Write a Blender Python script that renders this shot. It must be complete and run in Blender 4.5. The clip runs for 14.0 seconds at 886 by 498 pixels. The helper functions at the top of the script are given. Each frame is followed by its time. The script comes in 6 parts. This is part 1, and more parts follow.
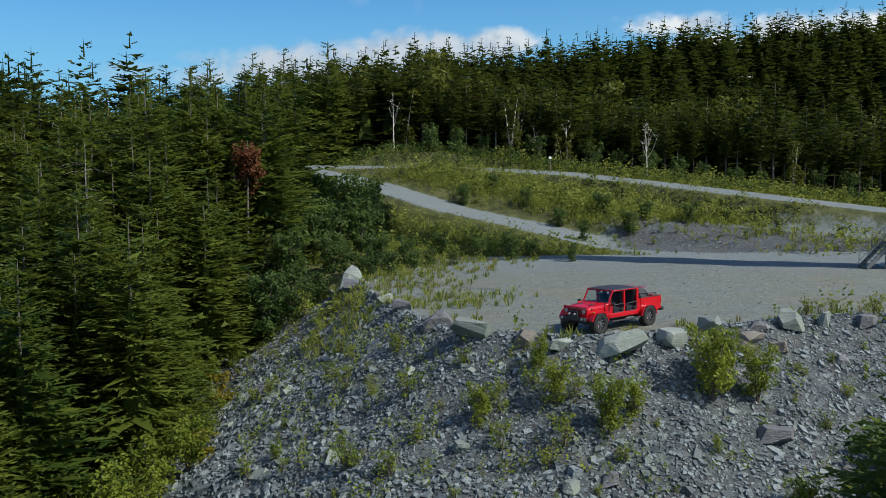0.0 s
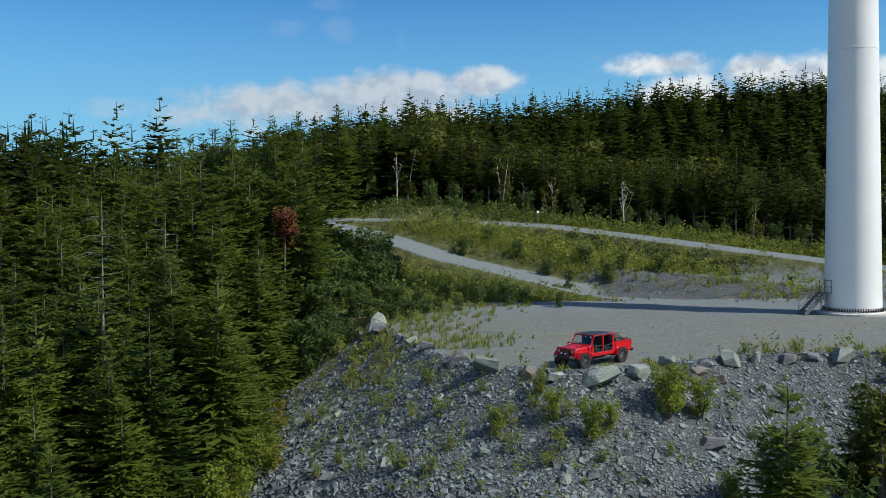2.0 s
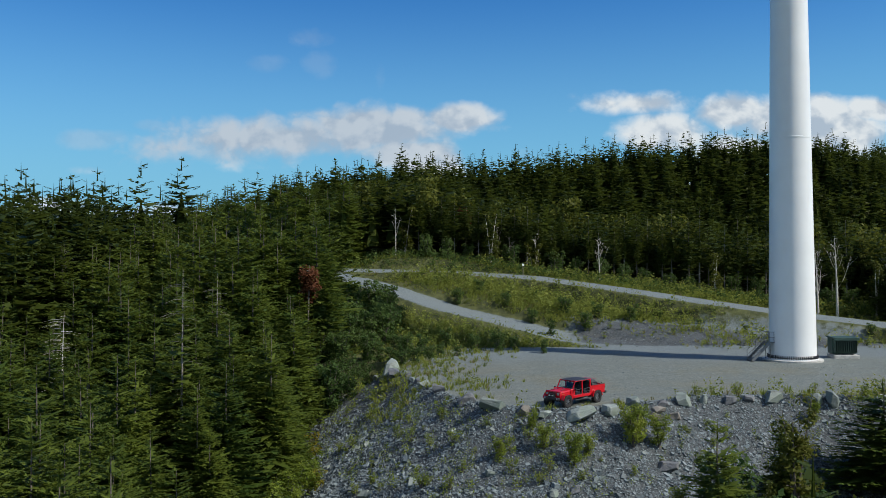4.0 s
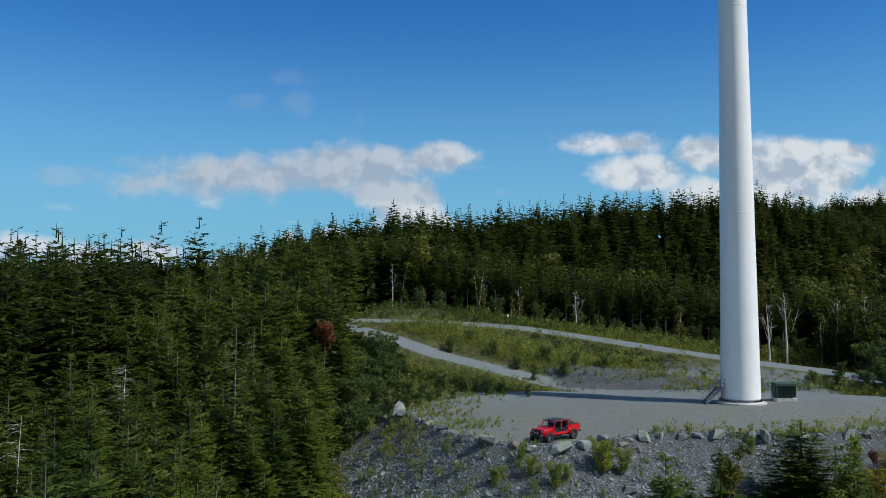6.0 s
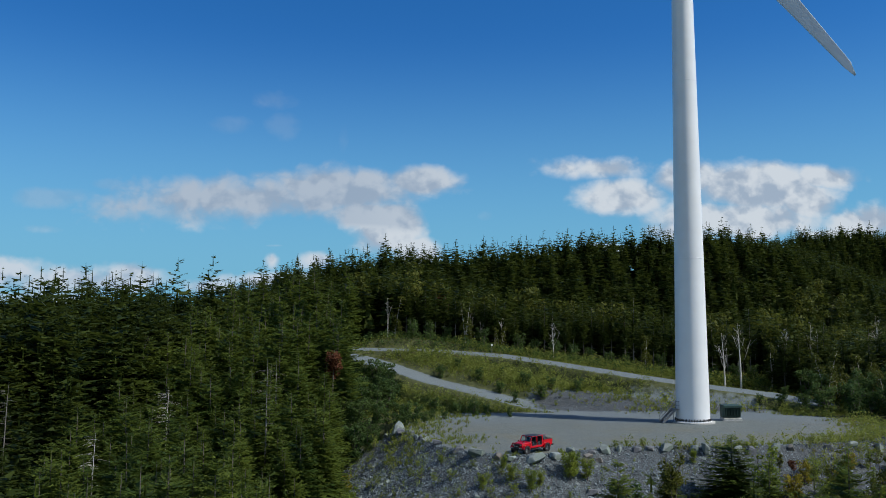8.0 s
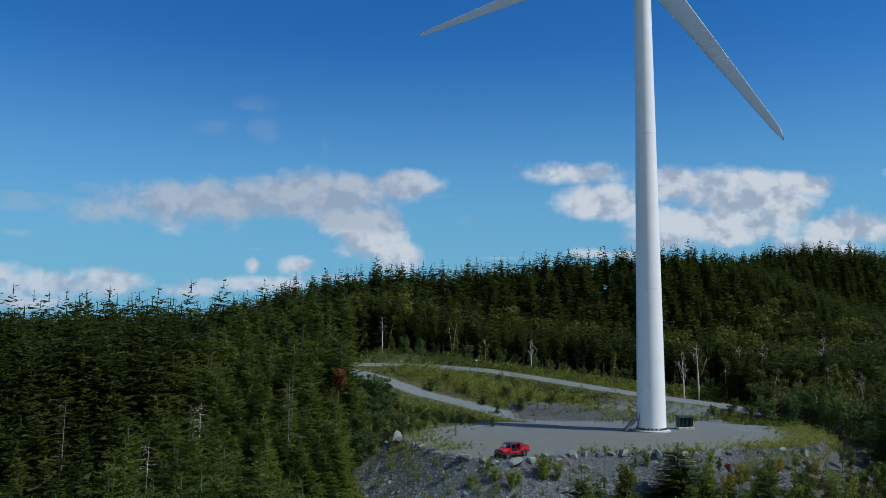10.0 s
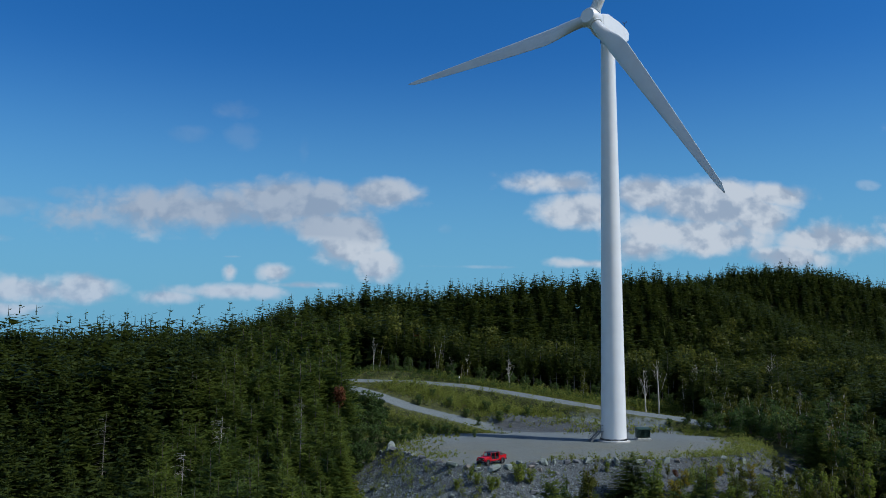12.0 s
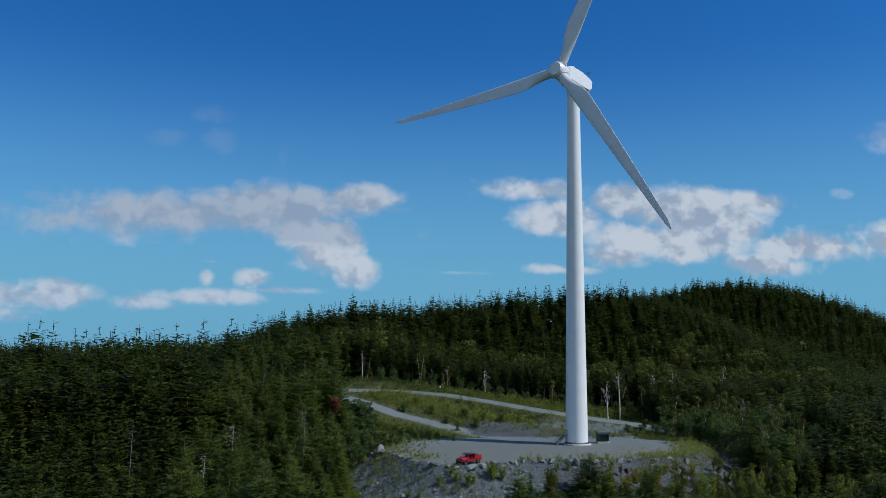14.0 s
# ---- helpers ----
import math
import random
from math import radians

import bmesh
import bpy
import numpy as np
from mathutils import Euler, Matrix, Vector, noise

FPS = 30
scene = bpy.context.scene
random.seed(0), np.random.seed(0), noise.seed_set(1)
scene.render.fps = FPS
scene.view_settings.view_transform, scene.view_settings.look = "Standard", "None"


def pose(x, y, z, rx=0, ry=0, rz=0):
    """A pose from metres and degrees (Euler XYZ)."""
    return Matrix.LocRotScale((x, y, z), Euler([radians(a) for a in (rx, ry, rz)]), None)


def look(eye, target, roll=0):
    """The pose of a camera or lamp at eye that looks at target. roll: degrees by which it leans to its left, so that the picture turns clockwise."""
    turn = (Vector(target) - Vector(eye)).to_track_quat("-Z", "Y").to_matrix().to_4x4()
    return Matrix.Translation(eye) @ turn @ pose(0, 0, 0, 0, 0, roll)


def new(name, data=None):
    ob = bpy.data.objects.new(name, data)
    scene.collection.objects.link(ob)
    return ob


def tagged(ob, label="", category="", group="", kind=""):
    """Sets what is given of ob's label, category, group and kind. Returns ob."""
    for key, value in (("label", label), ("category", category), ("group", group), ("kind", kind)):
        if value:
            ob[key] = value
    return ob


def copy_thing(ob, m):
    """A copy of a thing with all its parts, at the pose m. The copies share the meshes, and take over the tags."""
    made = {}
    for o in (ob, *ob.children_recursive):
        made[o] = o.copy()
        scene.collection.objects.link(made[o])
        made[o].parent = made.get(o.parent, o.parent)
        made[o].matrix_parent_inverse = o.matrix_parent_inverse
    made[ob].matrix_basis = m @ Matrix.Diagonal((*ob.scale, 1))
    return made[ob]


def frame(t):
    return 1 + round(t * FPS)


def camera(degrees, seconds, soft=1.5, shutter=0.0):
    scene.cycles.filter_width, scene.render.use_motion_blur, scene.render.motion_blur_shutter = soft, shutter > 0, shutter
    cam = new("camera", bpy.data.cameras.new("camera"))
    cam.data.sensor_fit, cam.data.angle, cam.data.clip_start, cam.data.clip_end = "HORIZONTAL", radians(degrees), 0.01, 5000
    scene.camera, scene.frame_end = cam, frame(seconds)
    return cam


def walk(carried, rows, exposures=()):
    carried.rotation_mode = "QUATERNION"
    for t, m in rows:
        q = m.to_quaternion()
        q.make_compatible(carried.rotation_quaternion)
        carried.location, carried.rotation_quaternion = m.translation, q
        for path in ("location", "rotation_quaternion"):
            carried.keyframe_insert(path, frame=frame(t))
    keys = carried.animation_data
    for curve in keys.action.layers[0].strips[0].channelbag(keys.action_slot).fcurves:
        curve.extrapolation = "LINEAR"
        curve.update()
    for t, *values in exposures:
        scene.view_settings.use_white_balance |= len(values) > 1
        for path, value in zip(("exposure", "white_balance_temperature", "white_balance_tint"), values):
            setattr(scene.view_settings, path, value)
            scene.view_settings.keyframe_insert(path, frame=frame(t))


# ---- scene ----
cam = camera(54.9, 14.0, soft=0.85)
PATH = [
    (0, (0.035, 0.158, 5.791), (-0.038, 2.153, 5.66), -0.8),
    (0.5, (-0.364, -2.444, 6.138), (-0.426, -0.448, 6.03), -0.7),
    (1, (-0.786, -5.101, 6.523), (-0.838, -3.104, 6.436), -0.6),
    (1.5, (-1.26, -7.887, 6.997), (-1.3, -5.889, 6.93), -0.6),
    (2, (-1.737, -10.745, 7.533), (-1.766, -8.746, 7.486), -0.6),
    (2.5, (-2.294, -13.677, 8.111), (-2.31, -11.677, 8.084), -0.5),
    (3, (-2.78, -16.577, 8.616), (-2.783, -14.577, 8.61), -0.5),
    (5.5, (-5.754, -32.446, 11.209), (-5.692, -30.449, 11.309), 0.1),
    (6, (-6.318, -35.963, 11.58), (-6.244, -33.969, 11.704), 0.0),
    (6.5, (-6.842, -39.474, 11.934), (-6.756, -37.481, 12.077), 0.1),
    (7, (-7.234, -43.187, 12.23), (-7.139, -41.196, 12.395), 0.1),
    (7.5, (-7.678, -46.971, 12.448), (-7.574, -44.982, 12.623), 0.1),
    (8, (-8.144, -50.973, 12.771), (-8.031, -48.984, 12.95), 0.0),
    (10.5, (-11.48, -71.356, 15.784), (-11.31, -69.373, 15.978), 0.2),
    (11, (-12.342, -75.515, 16.339), (-12.158, -73.534, 16.538), 0.3),
    (11.5, (-13.143, -79.834, 17.026), (-12.947, -77.854, 17.228), 0.3),
    (12, (-13.767, -84.59, 17.487), (-13.561, -82.612, 17.696), 0.3),
    (12.5, (-14.516, -89.406, 17.894), (-14.298, -87.43, 18.108), 0.3),
    (13, (-15.261, -94.143, 18.376), (-15.032, -92.168, 18.593), 0.4),
    (13.5, (-15.938, -98.76, 18.823), (-15.696, -96.786, 19.042), 0.4),
    (14, (-16.716, -103.46, 19.208), (-16.461, -101.489, 19.431), 0.4),
]
EXPOSURES = [(0, 0.40, 6800, 9), (3, 0.30, 6750, 9), (7.5, 0.04, 6400, 10), (10.5, -0.1, 6150, 11), (14, -0.2, 6000, 11)]
walk(cam, [(t, look(eye, target, roll)) for t, eye, target, roll in PATH], EXPOSURES)

# ---- light ----
SUN_AZ, SUN_EL = math.atan2(-0.355, 0.935), radians(44)
SUN_DIR = Vector((math.cos(SUN_EL) * math.cos(SUN_AZ), math.cos(SUN_EL) * math.sin(SUN_AZ), math.sin(SUN_EL)))


class Nodes:
    """A small helper to write node trees as expressions."""

    def __init__(self, tree):
        self.t = tree
        tree.nodes.clear()

    def add(self, kind, inputs=None, **props):
        n = self.t.nodes.new(kind)
        for k, v in props.items():
            setattr(n, k, v)
        for k, v in (inputs or {}).items():
            self.put(n.inputs[k], v)
        return n

    def put(self, socket, v):
        if isinstance(v, bpy.types.NodeSocket):
            self.t.links.new(v, socket)
        else:
            socket.default_value = v

    def math(self, op, a, b=0.0, c=0.0, clamp=False):
        n = self.add("ShaderNodeMath", {0: a, 1: b, 2: c}, operation=op)
        n.use_clamp = clamp
        return n.outputs[0]

    def noise(self, vec, scale, detail=4.0, rough=0.55, dist=0.0):
        n = self.add("ShaderNodeTexNoise", {"Scale": scale, "Detail": detail, "Roughness": rough, "Distortion": dist})
        if vec is not None:
            self.put(n.inputs["Vector"], vec)
        return n.outputs["Fac"]

    def voronoi(self, vec, scale, out="Color", feature="F1"):
        n = self.add("ShaderNodeTexVoronoi", {"Scale": scale}, feature=feature)
        if vec is not None:
            self.put(n.inputs["Vector"], vec)
        return n.outputs[out]

    def span(self, v, a, b, lo=0.0, hi=1.0):
        n = self.add("ShaderNodeMapRange", {"Value": v, "From Min": a, "From Max": b, "To Min": lo, "To Max": hi})
        n.interpolation_type = "SMOOTHSTEP"
        return n.outputs[0]

    def mix(self, f, a, b, blend="MIX"):
        n = self.add("ShaderNodeMix", data_type="RGBA", blend_type=blend)
        self.put(n.inputs[0], f)
        self.put(n.inputs[6], a)
        self.put(n.inputs[7], b)
        return n.outputs[2]

    def mapped(self, vec, scale=(1, 1, 1), loc=(0, 0, 0), rot=(0, 0, 0)):
        return self.add("ShaderNodeMapping", {"Vector": vec, "Location": loc, "Rotation": rot, "Scale": scale}).outputs[0]


def make_world():
    w = bpy.data.worlds.new("sky")
    w.use_nodes = True
    scene.world = w
    k = Nodes(w.node_tree)
    sky = k.add("ShaderNodeTexSky", sky_type="NISHITA", sun_disc=False, sun_elevation=SUN_EL, sun_rotation=math.pi / 2 - SUN_AZ,
                altitude=600, air_density=1.0, dust_density=0.15, ozone_density=2.4)
    co = k.add("ShaderNodeTexCoord").outputs["Generated"]
    sep = k.add("ShaderNodeSeparateXYZ", {0: co})
    dx, dy, dz = sep.outputs
    ahead = k.math("MAXIMUM", dy, 0.02)
    u, v = k.math("DIVIDE", dx, ahead), k.math("DIVIDE", dz, ahead)
    uv = k.add("ShaderNodeCombineXYZ", {0: u, 1: v, 2: 0.0}).outputs[0]
    def lumps(at):
        """Ragged noise and rounded heads for the outline and the relief of the clouds."""
        big = k.noise(k.mapped(at, (1, 1.5, 1)), 10.0, 8.0, 0.6, 0.2)
        bent = k.add("ShaderNodeVectorMath", {0: at, 1: k.add("ShaderNodeVectorMath", {0: k.add("ShaderNodeTexNoise", {"Vector": at, "Scale": 30.0, "Detail": 4.0}).outputs["Color"], "Scale": 0.035}, operation="SCALE").outputs[0]}, operation="ADD").outputs[0]
        heads = k.add("ShaderNodeTexVoronoi", {"Vector": k.mapped(bent, (1, 1.2, 1)), "Scale": 24.0, "Detail": 2.0, "Roughness": 0.55, "Smoothness": 0.35}, feature="SMOOTH_F1").outputs["Distance"]
        return big, heads

    big, heads = lumps(uv)
    wob = k.math("ADD", k.math("MULTIPLY", k.math("SUBTRACT", big, 0.5), 2.6), k.math("MULTIPLY", k.math("SUBTRACT", 0.42, heads), 0.9))
    # each bank of cloud: centre u, v, half width, half height, density
    total = None
    for cu, cv, ru, rv, dens in CLOUDS:
        a = k.math("DIVIDE", k.math("SUBTRACT", u, cu), ru)
        b = k.math("DIVIDE", k.math("SUBTRACT", v, cv), rv)
        d = k.math("SQRT", k.math("ADD", k.math("MULTIPLY", a, a), k.math("MULTIPLY", b, b)))
        m = k.math("MULTIPLY", k.math("SUBTRACT", 1.0, d), dens)
        total = m if total is None else k.math("MAXIMUM", total, m)
    field = k.math("ADD", k.math("ADD", total, 0.13), k.math("MULTIPLY", wob, 0.36))
    cover = k.math("MULTIPLY", k.span(field, -0.13, 0.42), k.span(dy, 0.02, 0.2))
    # thin wisps
    for cu, cv, ru, rv, dens in WISPS:
        a = k.math("DIVIDE", k.math("SUBTRACT", u, cu), ru)
        b = k.math("DIVIDE", k.math("SUBTRACT", v, cv), rv)
        d = k.math("ADD", k.math("MULTIPLY", a, a), k.math("MULTIPLY", b, b))
        wisp = k.math("MULTIPLY", k.span(k.math("SUBTRACT", k.math("MULTIPLY", big, 1.3), k.math("MULTIPLY", d, 0.3)), 0.36, 0.72), dens)
        cover = k.math("MAXIMUM", cover, wisp)
    # unseen cloud of the same kind added behind, thickened to whiten the fill light
    fill_cloud_noise = k.noise(k.mapped(co, (1, 1, 2.6)), 2.6, 7.0, 0.55)
    scattered = k.math("MULTIPLY", k.span(fill_cloud_noise, 0.40, 0.56), k.span(dy, 0.1, -0.1))
    cover = k.math("MAXIMUM", cover, k.math("MULTIPLY", scattered, k.span(dz, 0.02, 0.12)))
    # lit from the upper right: shift the field to find the shaded undersides
    big2, heads2 = lumps(k.mapped(uv, (1, 1, 1), (0.012, 0.022, 0)))
    lit = k.math("ADD", k.math("MULTIPLY", k.math("SUBTRACT", big, big2), 1.6), k.math("MULTIPLY", k.math("SUBTRACT", heads2, heads), 0.75))
    lit = k.math("ADD", k.span(lit, -0.34, 0.26, 0.22, 1.0), k.span(field, 0.5, 0.1, 0.0, 0.12), clamp=True)
    # the long bank lies in thinner light than the heaped heads
    lit = k.math("MULTIPLY", lit, k.math("MAXIMUM", k.span(u, -0.1, 0.2, 0.42, 1.0), k.span(v, 0.135, 0.105)))
    body = k.mix(lit, (0.27, 0.355, 0.47, 1), (0.62, 0.665, 0.705, 1))
    # low cloud is veiled by the air before it
    body = k.mix(k.span(v, 0.11, 0.02, 0.0, 0.35), body, (0.30, 0.47, 0.66, 1))
    deep = k.add("ShaderNodeHueSaturation", {"Saturation": 1.36, "Value": 1.0, "Color": sky.outputs[0]}).outputs[0]
    deep = k.mix(1.0, deep, (0.72, 0.99, 1.22, 1), "MULTIPLY")
    deep = k.mix(k.span(dz, 0.34, 0.0, 0.0, 0.95), deep, (1.75, 4.7, 6.7, 1))
    blue = k.add("ShaderNodeBackground", {"Color": deep, "Strength": SKY})
    white = k.add("ShaderNodeBackground", {"Color": body, "Strength": 1.0})
    mixed = k.add("ShaderNodeMixShader", {0: k.math("MULTIPLY", cover, 0.96), 1: blue.outputs[0], 2: white.outputs[0]})
    k.add("ShaderNodeOutputWorld", {0: mixed.outputs[0]})


SKY = 0.09
# centre, half width and half height as slopes to the line ahead, and density
CLOUDS = [
    (-0.189, 0.148, 0.169, 0.031, 0.62), (-0.309, 0.137, 0.061, 0.018, 0.3), (-0.06, 0.157, 0.101, 0.032, 0.9), (-0.006, 0.116, 0.051, 0.037, 1.1),
    (0.027, 0.086, 0.032, 0.023, 1.0), (0.033, 0.17, 0.057, 0.02, 0.85), (-0.039, 0.132, 0.054, 0.024, 0.8), (0.245, 0.188, 0.078, 0.016, 0.6),
    (0.272, 0.154, 0.064, 0.028, 0.9), (0.357, 0.177, 0.054, 0.024, 1.0), (0.435, 0.167, 0.101, 0.035, 1.15), (0.413, 0.129, 0.128, 0.03, 0.8),
    (0.523, 0.18, 0.051, 0.018, 0.9), (0.5, 0.152, 0.047, 0.03, 0.9), (0.348, 0.111, 0.061, 0.017, 0.6), (0.594, 0.125, 0.088, 0.023, 0.7),
    (0.534, 0.103, 0.081, 0.017, 0.6), (-0.373, 0.052, 0.074, 0.019, 0.6), (-0.299, 0.053, 0.047, 0.02, 0.95), (-0.211, 0.046, 0.041, 0.009, 0.5),
    (-0.141, 0.053, 0.088, 0.009, 0.5), (-0.058, 0.061, 0.041, 0.005, 0.4), (-0.143, 0.076, 0.009, 0.011, 0.6), (-0.092, 0.075, 0.023, 0.013, 0.75),
    (0.278, 0.091, 0.041, 0.007, 0.5), (-0.396, 0.03, 0.081, 0.011, 0.5), (-0.447, 0.061, 0.061, 0.02, 0.6), (0.743, 0.131, 0.095, 0.034, 0.8),
]
WISPS = [
    (-0.138, 0.268, 0.03, 0.015, 0.2), (-0.13, 0.234, 0.022, 0.019, 0.13), (-0.198, 0.236, 0.027, 0.012, 0.13), (-0.384, 0.147, 0.064, 0.015, 0.3),
    (-0.404, 0.11, 0.027, 0.007, 0.3), (-0.329, 0.163, 0.027, 0.009, 0.22), (0.134, 0.085, 0.074, 0.003, 0.35), (-0.139, 0.093, 0.015, 0.002, 0.3),
    (0.107, 0.129, 0.011, 0.008, 0.12), (0.705, 0.267, 0.047, 0.024, 0.35), (0.641, 0.195, 0.018, 0.008, 0.3), (-0.061, 0.222, 0.008, 0.02, 0.08),
]
make_world()
sun = new("sun", bpy.data.lights.new("sun", "SUN"))
sun.data.energy, sun.data.angle, sun.data.color = 4.0, radians(0.55), (1.0, 0.965, 0.89)
sun.matrix_world = look((60, -30, 120), Vector((60, -30, 120)) - SUN_DIR)

# ---- materials ----


def material(name):
    m = bpy.data.materials.new(name)
    m.use_nodes = True
    k = Nodes(m.node_tree)
    return m, k


def finish(k, color, rough=0.8, metal=0.0, height=None, bump=0.3, dist=0.02, spec=0.5, extra=None):
    ins = {"Base Color": color, "Roughness": rough, "Metallic": metal, "Specular IOR Level": spec}
    b = k.add("ShaderNodeBsdfPrincipled", ins)
    if height is not None:
        n = k.add("ShaderNodeBump", {"Strength": bump, "Distance": dist, "Height": height})
        k.put(b.inputs["Normal"], n.outputs[0])
    out = b.outputs[0] if extra is None else extra(b.outputs[0])
    k.add("ShaderNodeOutputMaterial", {0: out})


def plain(name, color, rough=0.6, metal=0.0, vary=0.15, scale=6.0, spec=0.5, bump=0.05):
    m, k = material(name)
    co = k.add("ShaderNodeTexCoord").outputs["Object"]
    n = k.noise(co, scale, 5.0)
    fine = k.noise(co, scale * 9, 3.0)
    dark = tuple(c * (1 - vary) for c in color) + (1,)
    light = tuple(min(1, c * (1 + vary)) for c in color) + (1,)
    finish(k, k.mix(k.span(n, 0.3, 0.7), dark, light), k.math("ADD", rough - 0.05, k.math("MULTIPLY", fine, 0.1)), metal, fine, bump, 0.005, spec)
    return m


def foliage(name, dark, light, leafy=0.35, rough=0.6):
    """Leaves or needles: two greens, by tree and by sprig, with light coming through."""
    m, k = material(name)
    ob = k.add("ShaderNodeObjectInfo").outputs["Random"]
    at = k.add("ShaderNodeAttribute", attribute_name="tint").outputs["Fac"]
    isl = k.add("ShaderNodeNewGeometry").outputs["Random Per Island"]
    f = k.math("ADD", k.math("MULTIPLY", k.math("FRACT", k.math("ADD", ob, at)), 0.55), k.math("MULTIPLY", isl, 0.45))
    col = k.mix(f, (*dark, 1), (*light, 1))

    def with_light(surface):
        tr = k.add("ShaderNodeBsdfTranslucent", {"Color": k.mix(0.35, col, (*[min(1, c * 1.8) for c in light], 1))})
        return k.add("ShaderNodeMixShader", {0: leafy, 1: surface, 2: tr.outputs[0]}).outputs[0]

    finish(k, col, rough, spec=0.12, extra=with_light)
    return m


def slate_mat(name, dark, light, green=0.0):
    m, k = material(name)
    co = k.add("ShaderNodeTexCoord").outputs["Object"]
    ob = k.add("ShaderNodeObjectInfo").outputs["Random"]
    isl = k.add("ShaderNodeNewGeometry").outputs["Random Per Island"]
    f = k.math("FRACT", k.math("ADD", ob, isl))
    n = k.noise(co, 3.0, 6.0, 0.6)
    layers = k.math("MULTIPLY", k.noise(k.mapped(co, (2, 2, 14)), 2.0, 5.0), 0.6)
    col = k.mix(k.math("ADD", k.math("MULTIPLY", f, 0.75), k.math("MULTIPLY", n, 0.3)), (*dark, 1), (*light, 1))
    col = k.mix(k.span(n, 0.56, 0.72, 0.0, 0.4), col, (0.20, 0.18, 0.13, 1))
    if green:
        col = k.mix(k.span(k.noise(co, 1.3, 4.0), 0.45, 0.65, 0.0, green), col, (0.20, 0.25, 0.20, 1))
    finish(k, col, k.span(n, 0.3, 0.7, 0.5, 0.8), 0.0, k.math("ADD", k.math("ADD", layers, n), k.math("MULTIPLY", k.noise(co, 14.0, 5.0, 0.7), 0.5)), 0.9, 0.06, 0.4)
    return m


def ground_mat():
    m, k = material("ground")
    co = k.add("ShaderNodeNewGeometry").outputs["Position"]
    grav = k.add("ShaderNodeAttribute", attribute_name="gravel").outputs["Fac"]
    spoil = k.add("ShaderNodeAttribute", attribute_name="spoil").outputs["Fac"]
    big = k.noise(co, 0.12, 5.0, 0.6)
    mid = k.noise(co, 0.9, 6.0, 0.65)
    fine = k.noise(co, 9.0, 5.0, 0.7)
    grit = k.voronoi(co, 16.0)
    cobble = k.add("ShaderNodeRGBToBW", {0: k.voronoi(co, 5.5)}).outputs[0]
    track = k.noise(k.mapped(co, (0.5, 2.2, 1), (0, 0, 0), (0, 0, 0.35)), 0.5, 4.0, 0.6)
    chips = k.voronoi(k.mapped(co, (1, 1, 1), (0, 0, 0), (0.3, 0.2, 0.5)), 7.0)
    bw = k.add("ShaderNodeRGBToBW", {0: grit}).outputs[0]
    bwc = k.add("ShaderNodeRGBToBW", {0: chips}).outputs[0]
    # crushed slate of the pad and the roads
    pad = k.mix(bw, (0.078, 0.086, 0.084, 1), (0.20, 0.213, 0.206, 1))
    pad = k.mix(k.span(mid, 0.4, 0.7, 0.0, 0.5), pad, (0.142, 0.151, 0.142, 1))
    pad = k.mix(k.span(big, 0.46, 0.66, 0.0, 0.75), pad, (0.158, 0.148, 0.112, 1))
    pad = k.mix(k.span(fine, 0.62, 0.75, 0.0, 0.6), pad, (0.09, 0.09, 0.095, 1))
    pad = k.mix(k.span(cobble, 0.70, 0.85, 0.0, 0.28), pad, (0.30, 0.31, 0.30, 1))
    pad = k.mix(k.span(cobble, 0.30, 0.15, 0.0, 0.25), pad, (0.075, 0.08, 0.08, 1))
    pad = k.mix(k.span(track, 0.5, 0.68, 0.0, 0.5), pad, (0.12, 0.117, 0.10, 1))
    # newer, bluer crushed stone on the tracks and round the tower
    north = k.add("ShaderNodeSeparateXYZ", {0: co}).outputs[1]
    newer = k.span(k.math("ADD", north, k.math("MULTIPLY", k.math("SUBTRACT", big, 0.5), 34.0)), 54.0, 66.0, 0.0, 0.8)
    blue = k.mix(bw, (0.095, 0.112, 0.128, 1), (0.20, 0.228, 0.25, 1))
    pad = k.mix(newer, pad, k.mix(k.span(mid, 0.4, 0.7, 0.0, 0.5), blue, (0.14, 0.155, 0.165, 1)))
    pad = k.mix(1.0, pad, (0.95, 1.01, 0.98, 1), "MULTIPLY")
    # broken slate under the loose stones
    slope = k.mix(bwc, (0.02, 0.024, 0.028, 1), (0.10, 0.113, 0.12, 1))
    slope = k.mix(k.span(mid, 0.5, 0.75, 0.0, 0.5), slope, (0.10, 0.10, 0.085, 1))
    # soil, moss and litter
    soil = k.mix(k.span(mid, 0.35, 0.65), (0.035, 0.045, 0.015, 1), (0.085, 0.095, 0.03, 1))
    soil = k.mix(k.span(fine, 0.5, 0.7, 0.0, 0.5), soil, (0.10, 0.085, 0.045, 1))
    edge = k.math("ADD", grav, k.math("MULTIPLY", k.math("SUBTRACT", mid, 0.5), 0.9))
    col = k.mix(k.span(edge, 0.35, 0.65), soil, pad)
    col = k.mix(k.span(k.math("ADD", spoil, k.math("MULTIPLY", k.math("SUBTRACT", mid, 0.5), 0.5)), 0.35, 0.6), col, slope)
    h = k.math("ADD", k.math("MULTIPLY", k.math("ADD", bw, bwc), 0.5), k.math("MULTIPLY", fine, 0.6))
    finish(k, col, 0.85, 0.0, h, 0.7, 0.05, 0.3)
    return m


